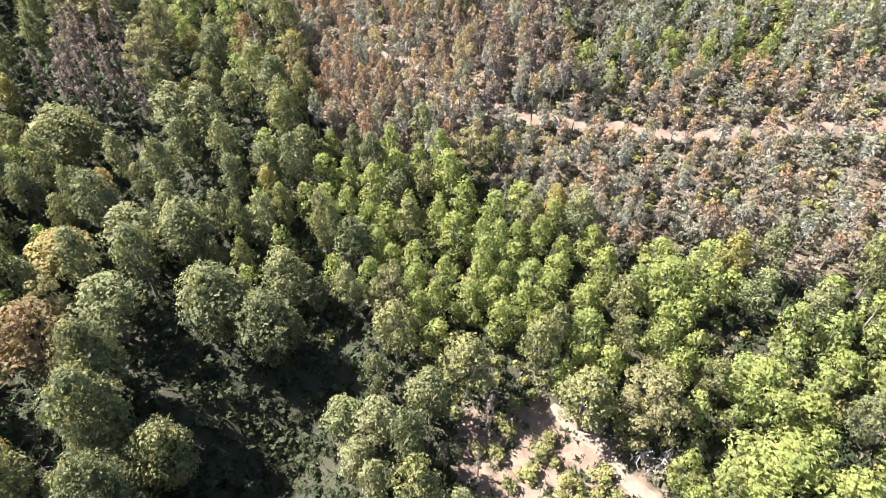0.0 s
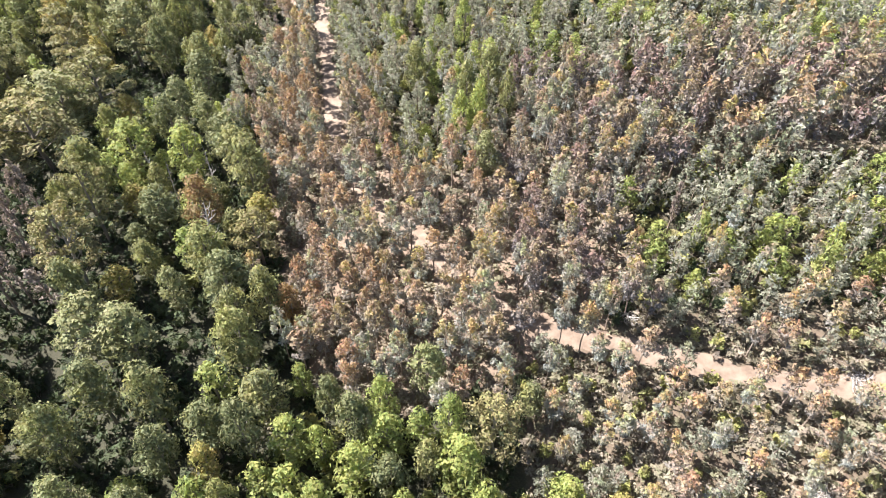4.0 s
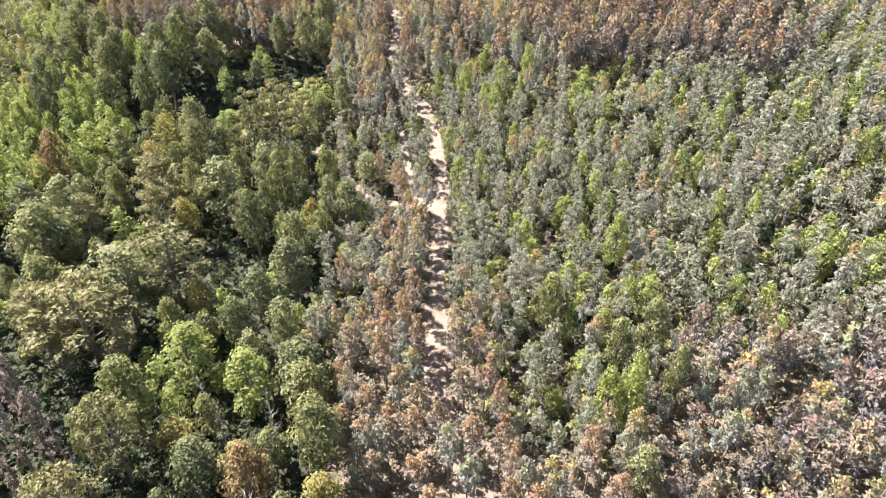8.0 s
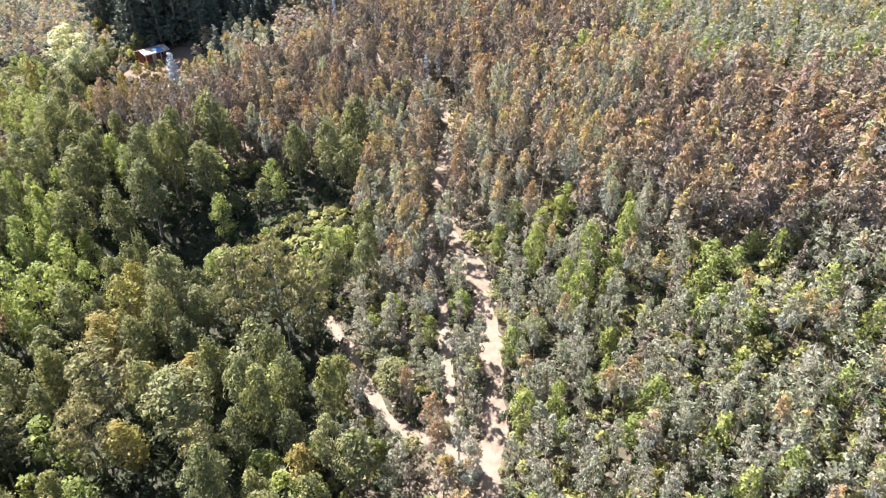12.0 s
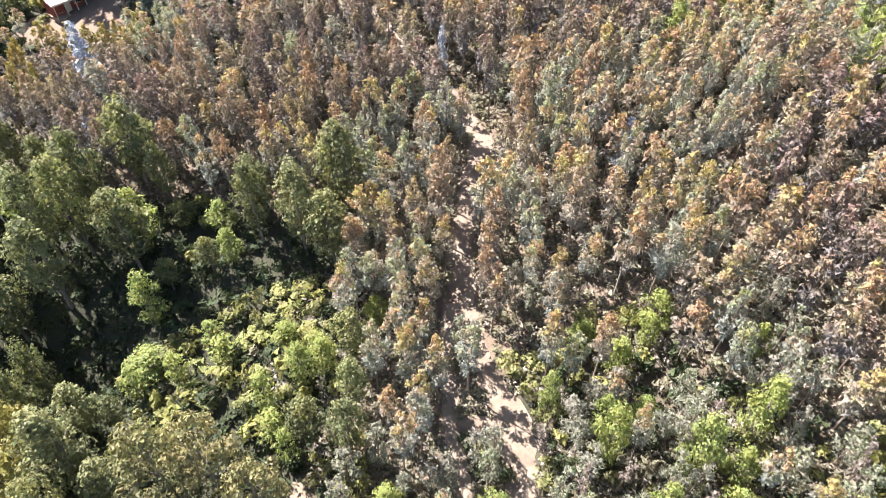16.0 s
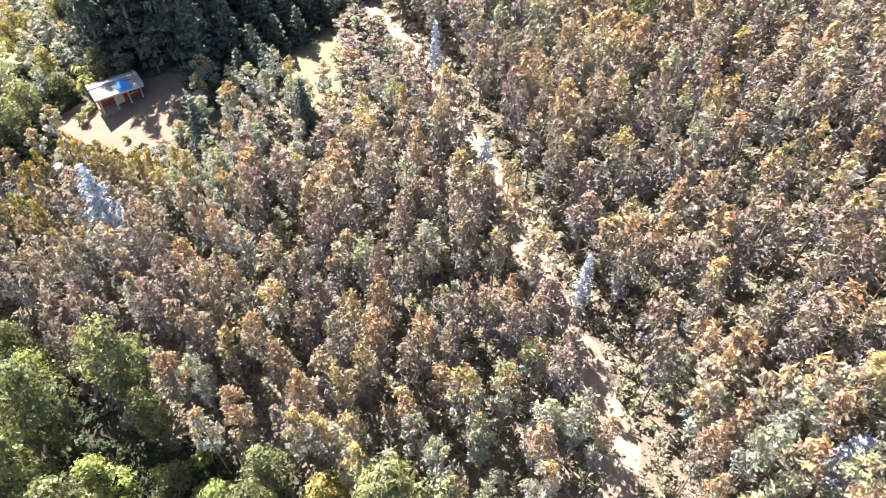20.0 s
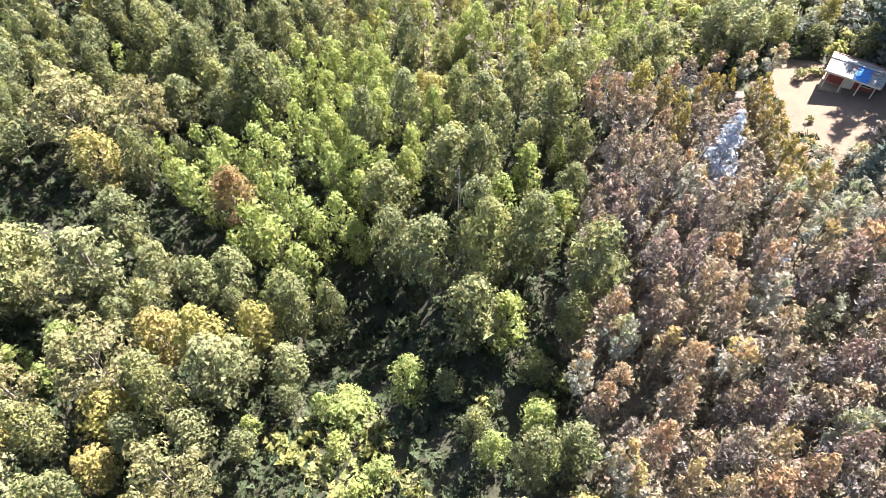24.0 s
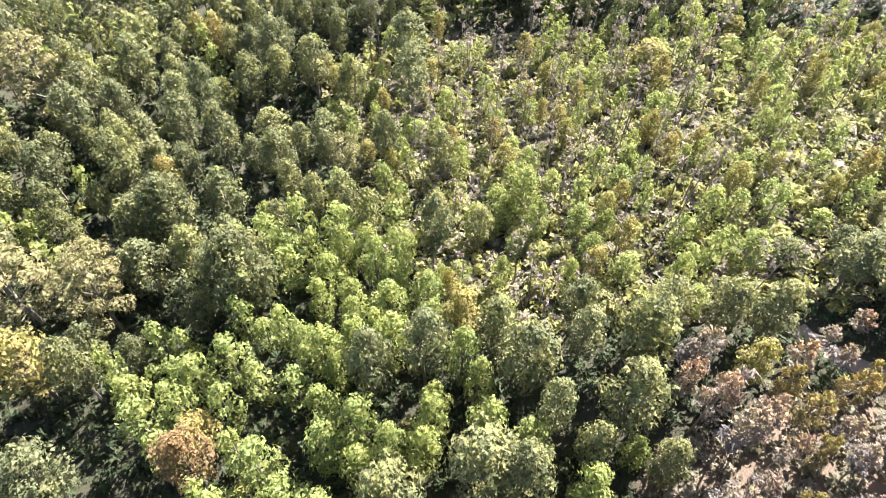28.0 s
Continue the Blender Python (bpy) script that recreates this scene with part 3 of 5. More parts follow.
def grow_pale(rng):
    return grow_round(rng, 1300, 20, 0.25, 10.0, 2.3, 0.3, 1.1)


def grow_beech(rng):
    """Broad crown in flat, layered sprays."""
    h, r = 12.0, 3.6
    stem = bent(rng, h * 0.9, 0.4)
    trunk = [tube([(0, 0, -0.4)] + stem[1:], [0.26, 0.22, 0.18, 0.13, 0.09, 0.03])]
    cs, rs = [], []
    for i in range(30):
        f = 0.26 + 0.7 * (i + rng.uniform(0, 1)) / 30
        u = (f - 0.26) / 0.72
        wide = r * (0.9 if u < 0.35 else math.sqrt(max(0.03, 1 - ((u - 0.3) / 0.72) ** 2)))
        a = i * 2.4 + rng.uniform(-0.4, 0.4)
        q = rng.uniform(0.75, 1.15) * (0.6 + 0.4 * wide / r)
        k = max(0.0, wide - q * 0.7) * rng.uniform(0.55, 1.05)
        c = (math.cos(a) * k, math.sin(a) * k, h * f)
        cs.append(c)
        rs.append((q, q, q * 0.42))
        if i % 2:
            trunk.append(tube([tuple(on(stem, max(0.15, f - 0.12))), c], [0.07, 0.015], 3))
    return np.concatenate(trunk), spray(rng, cs, rs, 1900, 0.31, 0.0, 1.1, 0.75, -0.45, 0.9, 6), h, r


def grow_blue(rng):
    h, r = 7.0, 1.1
    stem = bent(rng, h * 0.97, 0.15)
    cs, rs = [], []
    for i in range(22):
        f = 0.12 + 0.86 * i / 21
        a = i * 2.4
        k = r * (1.02 - f) ** 0.75 * 0.75
        cs.append((math.cos(a) * k, math.sin(a) * k, h * f))
        q = 0.3 + 0.34 * (1 - f)
        rs.append((q, q, q * 1.1))
    return tube([(0, 0, -0.3)] + stem[1:], [0.08, 0.07, 0.055, 0.04, 0.03, 0.01]), spray(rng, cs, rs, 900, 0.24, 0.3, 1.2, 0.6, -0.7, 1.0, 5), h, r


def grow_cypress(rng):
    h, r = 7.0, 0.9
    cs = [(0, 0, h * f) for f in np.linspace(0.1, 0.95, 12)]
    rs = [(r * (1.04 - f) ** 0.7 * 1.0, r * (1.04 - f) ** 0.7, 0.6) for f in np.linspace(0.1, 0.98, 12)]
    return tube([(0, 0, -0.3), (0, 0, h * 0.5), (0, 0, h * 0.9)], [0.1, 0.06, 0.02]), spray(rng, cs, rs, 700, 0.3, -0.5, 1.5, 0.7, -0.9, 1.0, 6), h, r


def grow_pine(rng):
    h, r = 16.0, 3.1
    stem = bent(rng, h, 0.2)
    trunk = [tube([(0, 0, -0.4)] + stem[1:], [0.3, 0.26, 0.2, 0.14, 0.08, 0.02], 6)]
    cs, rs = [], []
    for i in range(60):
        f = 0.07 + 0.92 * i / 59
        a = i * 2.4 + rng.uniform(-0.3, 0.3)
        k = r * (1.03 - f) ** 0.7
        for s in (0.45, 0.9):
            cs.append((math.cos(a) * k * s, math.sin(a) * k * s, h * f + 0.25 * s))
            q = 0.35 + 0.35 * (1 - f)
            rs.append((q, q, q * 0.55))
        if i % 2 == 0:
            trunk.append(tube([tuple(on(stem, f)), cs[-1]], [0.05, 0.012], 3))
    return np.concatenate(trunk), spray(rng, cs, rs, 900, 0.65, 0.1, 1.3, 0.5, -0.7, 0.6, 3), h, r


def grow_shrub(rng, n=150):
    h, r = 1.8, 1.1
    cs, rs = [], []
    for i in range(8):
        a, k = i * 2.4, r * 0.62 * rng.uniform(0.2, 1)
        cs.append((math.cos(a) * k, math.sin(a) * k, h * rng.uniform(0.3, 0.72)))
        q = rng.uniform(0.32, 0.5)
        rs.append((q, q, q))
    t = np.concatenate([tube([(0, 0, -0.1), c], [0.03, 0.01], 3) for c in cs])
    return t, spray(rng, cs, rs, n, 0.3, 0.1, 1.1, 0.75, -0.3, 1.0, 5), h, r


def grow_brush(rng):
    h, r = 1.2, 0.9
    cs, rs = [], []
    for i in range(5):
        a, k = i * 2.4, r * 0.6 * rng.uniform(0.2, 1)
        cs.append((math.cos(a) * k, math.sin(a) * k, h * rng.uniform(0.3, 0.6)))
        q = rng.uniform(0.3, 0.45)
        rs.append((q, q, q))
    t = np.concatenate([tube([(0, 0, -0.1), c], [0.02, 0.008], 3) for c in cs])
    return t, spray(rng, cs, rs, 58, 0.30, 0.0, 1.1, 0.6, -0.2, 0.8, 2), h, r


def grow_dead(rng, dry=0):
    """A bare grey trunk with broken branches; some keep dry brown foliage."""
    h, r = 9.0, 1.2
    stem = bent(rng, h, 0.5)
    trunk = [tube([(0, 0, -0.3)] + stem[1:], [0.13, 0.11, 0.09, 0.07, 0.045, 0.012])]
    cs, rs = [], []
    for i in range(26):
        f = rng.uniform(0.3, 0.98)
        a = rng.uniform(0, math.tau)
        k = r * (1.15 - f) * rng.uniform(0.5, 1.3)
        p = on(stem, f)
        q = p + Vector((math.cos(a) * k * 0.6, math.sin(a) * k * 0.6, 0.25))
        e = p + Vector((math.cos(a + 0.3) * k, math.sin(a + 0.3) * k, rng.uniform(0.2, 0.9)))
        trunk.append(tube([tuple(p), tuple(q), tuple(e)], [0.035, 0.022, 0.008], 3))
        cs.append(tuple(q))
        rs.append((0.3, 0.3, 0.4))
    return np.concatenate(trunk), spray(rng, cs, rs, max(dry, 8), 0.26, 0.4, 1.4, 0.2, -0.9, 1.0, 1 if dry else 0), h, r


def grow_dry(rng):
    return grow_dead(rng, 300)


def grow_pole(rng):
    h, r = 8.5, 0.6
    stem = bent(rng, h, 0.4)
    trunk = [tube([(0, 0, -0.2)] + stem[1:], [0.07, 0.06, 0.05, 0.04, 0.03, 0.012], 4)]
    cs, rs = [], []
    for i in range(9):
        f = rng.uniform(0.45, 1)
        p = on(stem, f)
        a = rng.uniform(0, math.tau)
        e = p + Vector((math.cos(a) * 0.45, math.sin(a) * 0.45, 0.3))
        trunk.append(tube([tuple(p), tuple(e)], [0.018, 0.006], 3))
        cs.append(tuple(e)), rs.append((0.2, 0.2, 0.3))
    return np.concatenate(trunk), spray(rng, cs, rs, 40, 0.26, 0.4, 1.3, 0.2, -0.9, 1.0, 0), h, r


# kind: grower, variants, leaf, bark, label, category, plural name for the joined rest
KINDS = {
    "gum": ("eucalyptus_tree", grow_gum, 10, "gum", "gum", "slender young plantation eucalyptus with rusty olive-brown foliage on reddish soil", "eucalyptus"),
    "dark_gum": ("dark_eucalyptus_tree", grow_gum, 6, "dark_gum", "gum", "slender plantation eucalyptus with dark reddish-brown foliage", "eucalyptus"),
    "sapling": ("sapling", grow_sapling, 8, "sapling", "gum", "slim grey-green young tree in the mixed thicket beside the lane", "sapling"),
    "green_broadleaf": ("broadleaf_tree", grow_round, 8, "green", "grey", "dense dark-green evergreen tree with a lumpy rounded crown", "broadleaf tree"),
    "grand_broadleaf": ("large_broadleaf_tree", grow_grand, 4, "green", "grey", "large dark-green evergreen tree with a wide many-lobed crown", "broadleaf tree"),
    "rust_gum": ("rusty_eucalyptus_tree", grow_gum, 8, "rust_gum", "gum", "slender plantation eucalyptus with orange-brown new foliage and bare lower trunk", "eucalyptus"),
    "yellow_gum": ("yellow_eucalyptus_tree", grow_leafy_gum, 4, "yellow_gum", "gum", "young eucalyptus with yellowish new foliage at the edge of the yard", "eucalyptus"),
    "bright_broadleaf": ("bright_broadleaf_tree", grow_bright, 6, "bright", "grey", "bright fresh-green bushy tree with a rounded crown", "broadleaf tree"),
    "pale_broadleaf": ("pale_broadleaf_tree", grow_pale, 5, "pale", "grey", "pale grey-green tree with a tall airy crown", "broadleaf tree"),
    "beech": ("beech_tree", grow_beech, 5, "beech", "grey", "broad olive-green southern beech with flat layered branches", "beech"),
    "golden_broadleaf": ("golden_tree", grow_pale, 3, "golden", "grey", "yellowish-olive tree with a full rounded crown", "broadleaf tree"),
    "rusty_beech": ("rusty_tree", grow_pale, 3, "rusty", "grey", "half-dry tree with rust-brown leaves in the green wood", "broadleaf tree"),
    "blue_gum": ("blue_gum_tree", grow_blue, 4, "blue", "gum", "young silvery blue-leaved gum tree of conical shape", "gum tree"),
    "cypress": ("cypress_tree", grow_cypress, 2, "needle", "grey", "narrow dark-green cypress beside the yard", "cypress"),
    "pine": ("pine_tree", grow_pine, 4, "needle", "rust", "tall dark-green pine in the group behind the red hut", "pine"),
    "cream_blossom": ("blossoming_tree", grow_bright, 2, "cream", "grey", "broad tree covered with creamy pale blossom beside the yard", "blossom tree"),
    "shrub": ("shrub", grow_shrub, 6, "shrub", "grey", "low yellow-green leafy shrub on the open ground", "shrub"),
    "shade_brush": ("bush", grow_brush, 5, "shade_fern", "grey", "low green bush between the native trees, its colour darkened for the shade", "bush"),
    "dry_brush": ("dry_bush", grow_brush, 5, "herb", "grey", "low pale olive bush between the young eucalyptus", "bush"),
    "green_brush": ("green_bush", grow_brush, 5, "shrub", "grey", "leafy yellow-green bush in the thicket between the saplings", "bush"),
    "dead": ("dead_tree", grow_dead, 4, "dry", "dead", "bare grey dead tree with broken branches", "dead tree"),
    "dry_tree": ("dry_tree", grow_dry, 4, "dry", "rust", "dead standing tree with dry grey-brown foliage", "dead tree"),
    "pole": ("pole_tree", grow_pole, 5, "dry", "gum", "thin bare upright pole of a burnt or dead young tree", "dead tree"),
}


def tri_mesh(name, tris, material, tint=None, tip=None):
    """A mesh from loose triangles, each leaf an island of its own."""
    n = len(tris)
    me = bpy.data.meshes.new(name)
    me.vertices.add(3 * n), me.loops.add(3 * n), me.polygons.add(n)
    me.vertices.foreach_set("co", np.ascontiguousarray(tris, np.float32).ravel())
    me.loops.foreach_set("vertex_index", np.arange(3 * n, dtype=np.int32))
    me.polygons.foreach_set("loop_start", np.arange(0, 3 * n, 3, dtype=np.int32))
    if tint is not None:
        me.attributes.new("tint", "FLOAT", "POINT").data.foreach_set("value", np.repeat(tint, 3).astype(np.float32))
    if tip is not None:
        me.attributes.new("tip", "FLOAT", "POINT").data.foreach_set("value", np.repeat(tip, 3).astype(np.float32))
    me.materials.append(material)
    me.update()
    return me


PROTO = {}
for number, (kind, (word, grow, variants, leaf, bark, label, category)) in enumerate(KINDS.items()):
    rng = np.random.default_rng(100 + number)
    PROTO[kind] = []
    for v in range(variants):
        trunk, (crown, far, farther), h, r = grow(rng)
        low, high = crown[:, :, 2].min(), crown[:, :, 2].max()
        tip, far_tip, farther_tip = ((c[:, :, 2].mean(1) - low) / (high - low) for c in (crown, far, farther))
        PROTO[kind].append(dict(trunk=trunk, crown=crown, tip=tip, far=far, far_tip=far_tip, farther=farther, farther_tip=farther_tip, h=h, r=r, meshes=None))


def plant(kind, x, y, h, r, rng, label=""):
    """One tree as a thing of its own: trunk and crown under an empty at its foot."""
    word, _, _, leaf, bark, text, category = KINDS[kind]
    p = PROTO[kind][int(rng.integers(len(PROTO[kind])))]
    if p["meshes"] is None:
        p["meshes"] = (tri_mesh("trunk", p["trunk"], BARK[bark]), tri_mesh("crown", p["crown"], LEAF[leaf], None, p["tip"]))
    root = new(word)
    root.empty_display_size = 0.3
    s = r / p["r"]
    root.matrix_world = pose(x, y, height(x, y), 0, 0, float(rng.uniform(0, 360))) @ Matrix.Diagonal((s, s, h / p["h"], 1))
    for name, me in zip(("trunk", "crown"), p["meshes"]):
        new(name, me).parent = root
    tagged(root, label or text, category, KINDS[kind][0].replace("_", " ") + "s of the wood")
    return root


def plant_rest(kind, rows, rng, word, label):
    """The uncounted rest of a kind as one joined stand."""
    if not rows:
        return
    _, _, _, leaf, bark, _, category = KINDS[kind]
    crowns, trunks, tints, tips = [], [], [], []
    away = off_line([a[0] for a in rows], [a[1] for a in rows], MIDDLE)
    for (x, y, h, r), d in zip(rows, away):
        p = PROTO[kind][int(rng.integers(len(PROTO[kind])))]
        a, s = rng.uniform(0, math.tau), r / p["r"]
        m = np.array([[math.cos(a) * s, math.sin(a) * s, 0], [-math.sin(a) * s, math.cos(a) * s, 0], [0, 0, h / p["h"]]])
        o = np.array([x, y, height(x, y)])
        crown, tip = (p["crown"], p["tip"]) if d < 12 else (p["far"], p["far_tip"]) if d < 40 else (p["farther"], p["farther_tip"])
        crowns.append(crown @ m + o)
        trunks.append(p["trunk"][:60] @ m + o)
        tints.append(np.full(len(crown), rng.uniform(0, 1)))
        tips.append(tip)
    root = tagged(new(word), label, category, kind="stuff")
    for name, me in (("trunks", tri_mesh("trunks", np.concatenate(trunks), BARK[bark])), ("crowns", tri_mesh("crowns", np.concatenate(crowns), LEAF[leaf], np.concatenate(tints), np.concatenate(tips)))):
        ob = new(name, me)
        ob.parent = root
        tagged(ob, kind="stuff")


# ---- known trees, and three added to cast shade: x, y, height, crown radius ----
STANDS = []
STANDS.append(("blue_gum", [(-86.1, 176.7, 9.5, 1.7), (-76.9, 181, 5, 0.7), (-64.1, 184.1, 5, 0.7), (-30.2, 185.3, 6, 1.2), (-48.6, 189.9, 6, 0.8), (-27, 180, 6, 1.2), (-60.6, 196.2, 6, 1), (-82.8, 170.8, 4, 1), (-73.2, 208, 6, 0.8)]))
STANDS.append(("cypress", [(-84.6, 186.9, 8.5, 1.5), (-79.2, 194.7, 6.5, 1.15)]))
STANDS.append(("cream_blossom", [(-113.5, 183.5, 9.5, 4), (-109.5, 180.5, 7, 2.6)]))
STANDS.append(("pine", [(-110, 198, 15, 3), (-105.5, 196.5, 16, 3.2), (-100.5, 197, 17, 3.3), (-97.5, 197.5, 15, 3), (-99, 201.5, 15, 3), (-115, 201, 15, 3), (-106.2, 192.6, 15, 3.0), (-103, 194.8, 16, 3.3), (-108.5, 193.6, 13, 2.6)]))
STANDS.append(("rusty_beech", [(-39.3, 37.6, 12, 4.5), (-28.2, 88.1, 10, 2.6), (-16, 75.6, 8, 1.6), (-81.8, 132.5, 11, 2.5)]))
STANDS.append(("beech", [(19.5, 31.3, 9, 4), (-5.1, 44.9, 10, 2.5), (-40.7, 81.9, 13, 3.5), (-53.8, 101.6, 13, 6), (-49.7, 111.5, 13, 5.4), (-41, 88.7, 13, 3.2), (-58.6, 101, 12, 4.2), (-53.4, 141.4, 13, 2.9), (-49.5, 142.7, 14, 3.1), (-44.6, 141.5, 13, 2.7), (-62.1, 128.5, 11, 4.1), (-68.4, 120.6, 10, 3.2), (-92.2, 106.9, 13, 5.6), (-93.8, 115.5, 13, 3.5), (-98.1, 110.4, 10, 3.8), (-121.5, 87.1, 13, 5.1)]))
STANDS.append(("golden_broadleaf", [(-43.3, 51.3, 6, 4.4), (-65.5, 137.3, 11, 2.6), (-56.2, 168.9, 6, 1.8), (-85.7, 113.6, 12, 3.3), (-65.3, 133.1, 10, 2.6), (-67.6, 141.2, 10, 2.1), (-58.8, 130.8, 6, 2.9), (-139.6, 160.7, 6, 2.9)]))
STANDS.append(("pale_broadleaf", [(-9.3, 32.8, 8, 2.6), (-5.8, 31.6, 8, 2.7), (-34.3, 43, 10, 3.9), (-34.7, 72.3, 11, 3.4), (-30.4, 71.1, 11, 3.1), (-35.3, 53.3, 9, 3.5), (-53.9, 108, 12, 5), (3.1, 92.7, 9, 1.6), (-50.4, 126.6, 12, 3.6), (-71.8, 122, 12, 3.5), (-62.1, 140.4, 12, 2.8), (-33.1, 135.8, 6, 2), (-46, 130.5, 11, 2.3), (-73.2, 132, 10, 2.1), (-73, 136.4, 10, 2.2), (-64.2, 140.8, 9, 2.1), (-74, 127.2, 11, 2.5), (-130.5, 134.5, 12, 2.7), (-53.6, 164.9, 11.5, 2.2)]))
STANDS.append(("bright_broadleaf", [(28.8, 25.2, 7, 4.7), (34.5, 22.9, 6, 3.1), (1.1, 60.4, 9, 2.4), (23.6, 44.3, 8, 3.3), (29.8, 33.7, 6, 3.5), (33.5, 30.5, 5, 3), (37.9, 34.7, 5, 2.5), (-33, 98.2, 9, 2.8), (2.1, 99.3, 9, 1.5), (0.2, 99.4, 9, 1.5), (-6, 66.1, 8, 1.7), (0.1, 63.9, 9, 1.8), (2.4, 100.8, 9, 1.4), (-40.9, 100.7, 9, 3.4), (0.3, 119.6, 8, 1.6), (-23, 152.6, 8, 1.4), (-17.4, 153.1, 8, 1.6), (-17.3, 147.4, 8, 1.5), (-14.1, 156.3, 8, 1.5), (-9.5, 136.5, 6, 1.8), (-19.1, 148.9, 7, 1.3), (-25.1, 193.6, 9, 2), (-23.7, 159.8, 4, 1.5), (-21.8, 162.3, 4, 1)]))
STANDS.append(("bright_broadleaf", [(-70, 161.6, 8, 2.2), (-62.8, 150.9, 3, 2.5), (-109, 170.7, 5, 1.8), (-89.8, 163.6, 5, 1.2), (-114.5, 151.1, 7, 2)]))
STANDS.append(("green_broadleaf", [(13.7, 31.8, 9, 3.2), (-0.8, 33.2, 9, 2.7), (-24.9, 27.9, 10, 3.4), (-23.4, 43.7, 11, 4.2), (-17.6, 41.4, 11, 3.8), (2.9, 35.7, 10, 3.1), (15.7, 53.5, 8, 2.4), (-49.6, 70.9, 10, 5), (-20.1, 71.2, 10, 2.7), (-22.6, 77.9, 10, 2.8), (-4.3, 40.2, 10, 2.5), (9.9, 37.4, 10, 2.2), (-9.8, 51.7, 9, 2.5), (-40.1, 57.3, 10, 3), (-28.7, 52.8, 10, 3.7), (-16.8, 47.4, 9, 3.1), (-26.4, 97.3, 9, 2.8), (-5.6, 109.6, 9, 1.7), (3.7, 106.9, 9, 1.7), (-69.4, 114.8, 12, 4.8), (-18.3, 76, 10, 1.9), (-20.9, 74.1, 10, 2.1), (-21.3, 63.3, 9, 2.5), (-8.3, 64.2, 9, 1.9)]))
STANDS.append(("green_broadleaf", [(0.9, 104.6, 9, 1.5), (5.7, 102, 9, 1.2), (-28.1, 99.9, 9, 3.1), (-75.3, 154.5, 12, 2.8), (-85.7, 154.3, 11, 3.2), (-37.8, 110.4, 8, 2.3), (-78, 157.9, 12, 2.4), (-56.8, 220.4, 9, 2.2), (-41.5, 148.8, 8, 1.7), (-37.6, 131.7, 10, 1.7), (-42, 131.9, 10, 1.8), (-71.5, 142.1, 10, 2.4), (-94.7, 155.2, 10, 2.8), (-82.9, 148.4, 10, 2.8), (-75, 159.3, 13, 2.7), (-60, 167.6, 8, 1.9), (-76.1, 162.7, 12, 2.7), (-69.3, 159.2, 11, 2.7), (-70, 143.5, 11, 1.9), (-71, 146.5, 11, 1.7), (-77.4, 150.4, 11, 2.4), (-85.8, 156.7, 11, 2.2), (-93.9, 147.4, 12, 2.2), (-91.8, 143.7, 12, 2.1)]))
STANDS.append(("green_broadleaf", [(-104.5, 116.8, 13, 3.4), (-98.8, 128.1, 13, 3.9), (-95.5, 124.7, 10, 2.4), (-106.9, 144.2, 11, 2), (-109.2, 148, 7, 1.5), (-139.1, 131, 11, 3.2), (-103.7, 113.3, 11, 3.5), (-101.1, 164.5, 8, 2), (-101.4, 168.3, 8, 2.1), (-101.3, 171.4, 8, 2), (-100.5, 158.1, 8, 1.9), (-97.3, 152.2, 9, 2), (-132.1, 115.7, 10, 2.3), (-124, 90.8, 11, 2.6), (-121.6, 134.1, 9, 1.9), (-109.1, 136.8, 9, 1.9), (-120.5, 123.9, 8, 1.7), (-131.1, 126.3, 10, 2.2), (-119.8, 141.1, 8, 1.7), (-58.6, 165.2, 10, 1.9)]))

STANDS.append(("yellow_gum", [(-96.8, 180.6, 5.2, 1.2), (-94.6, 181.0, 5.0, 1.1), (-92.4, 181.2, 5.3, 1.2), (-90.1, 181.6, 5.0, 1.1), (-87.9, 182.0, 5.6, 1.2), (-85.9, 182.3, 6.0, 1.1), (-96.5, 176, 6.0, 1.3), (-94.6, 173.8, 6.0, 1.3), (-98.4, 178.2, 4.6, 1.0), (-84.2, 183.5, 6.4, 1.2)]))
STANDS.append(("shrub", [(-95.5, 185.7, 0.9, 0.5), (-93.4, 185.6, 0.5, 0.35), (-102.4, 185.6, 1.4, 1.0), (-103, 187, 1.2, 0.9)]))
STANDS.append(("dry_tree", [(-57, 94, 12, 1.6), (-53, 91, 12, 1.5), (-50, 87, 12, 1.6), (-47, 84, 11, 1.4), (-54.5, 86, 12, 1.5), (-50, 82, 11, 1.4), (-46, 79.5, 10, 1.3), (-42.5, 81, 10, 1.2), (-57, 83, 11, 1.4), (-51, 77, 10, 1.3), (-95.2, 168.3, 9, 1.6), (4.8, 31.5, 7, 0.9), (0.6, 28.2, 6, 0.8), (3.8, 27.6, 5, 0.7)]))
STANDS.append(("dead", [(-43.5, 86.5, 8, 1.6), (-26.9, 84.8, 10, 2.2), (-29, 94.6, 8.4, 1.1), (-66.6, 141.9, 4.2, 0.8), (-79.5, 155.9, 12.4, 1.0), (-46.5, 139.2, 9, 1.3), (-36.5, 96.5, 8, 1.1), (-33.5, 93, 8, 1.0), (18.5, 28.3, 2.4, 1.8), (20.3, 27.4, 2.2, 1.6), (11.6, 134.5, 10, 0.8)]))
# the last three are added only to throw shade on the south opening
STANDS.append(("green_broadleaf", [(-105.4, 180.2, 6.5, 2.3), (-107.6, 177.4, 6.5, 2.2), (-107.4, 183.2, 5.5, 2.0), (-31, 30, 14, 3.8), (-33, 35.5, 13, 3.4), (-28, 23, 13, 3.4)]))

rng = np.random.default_rng(7)
taken = {}


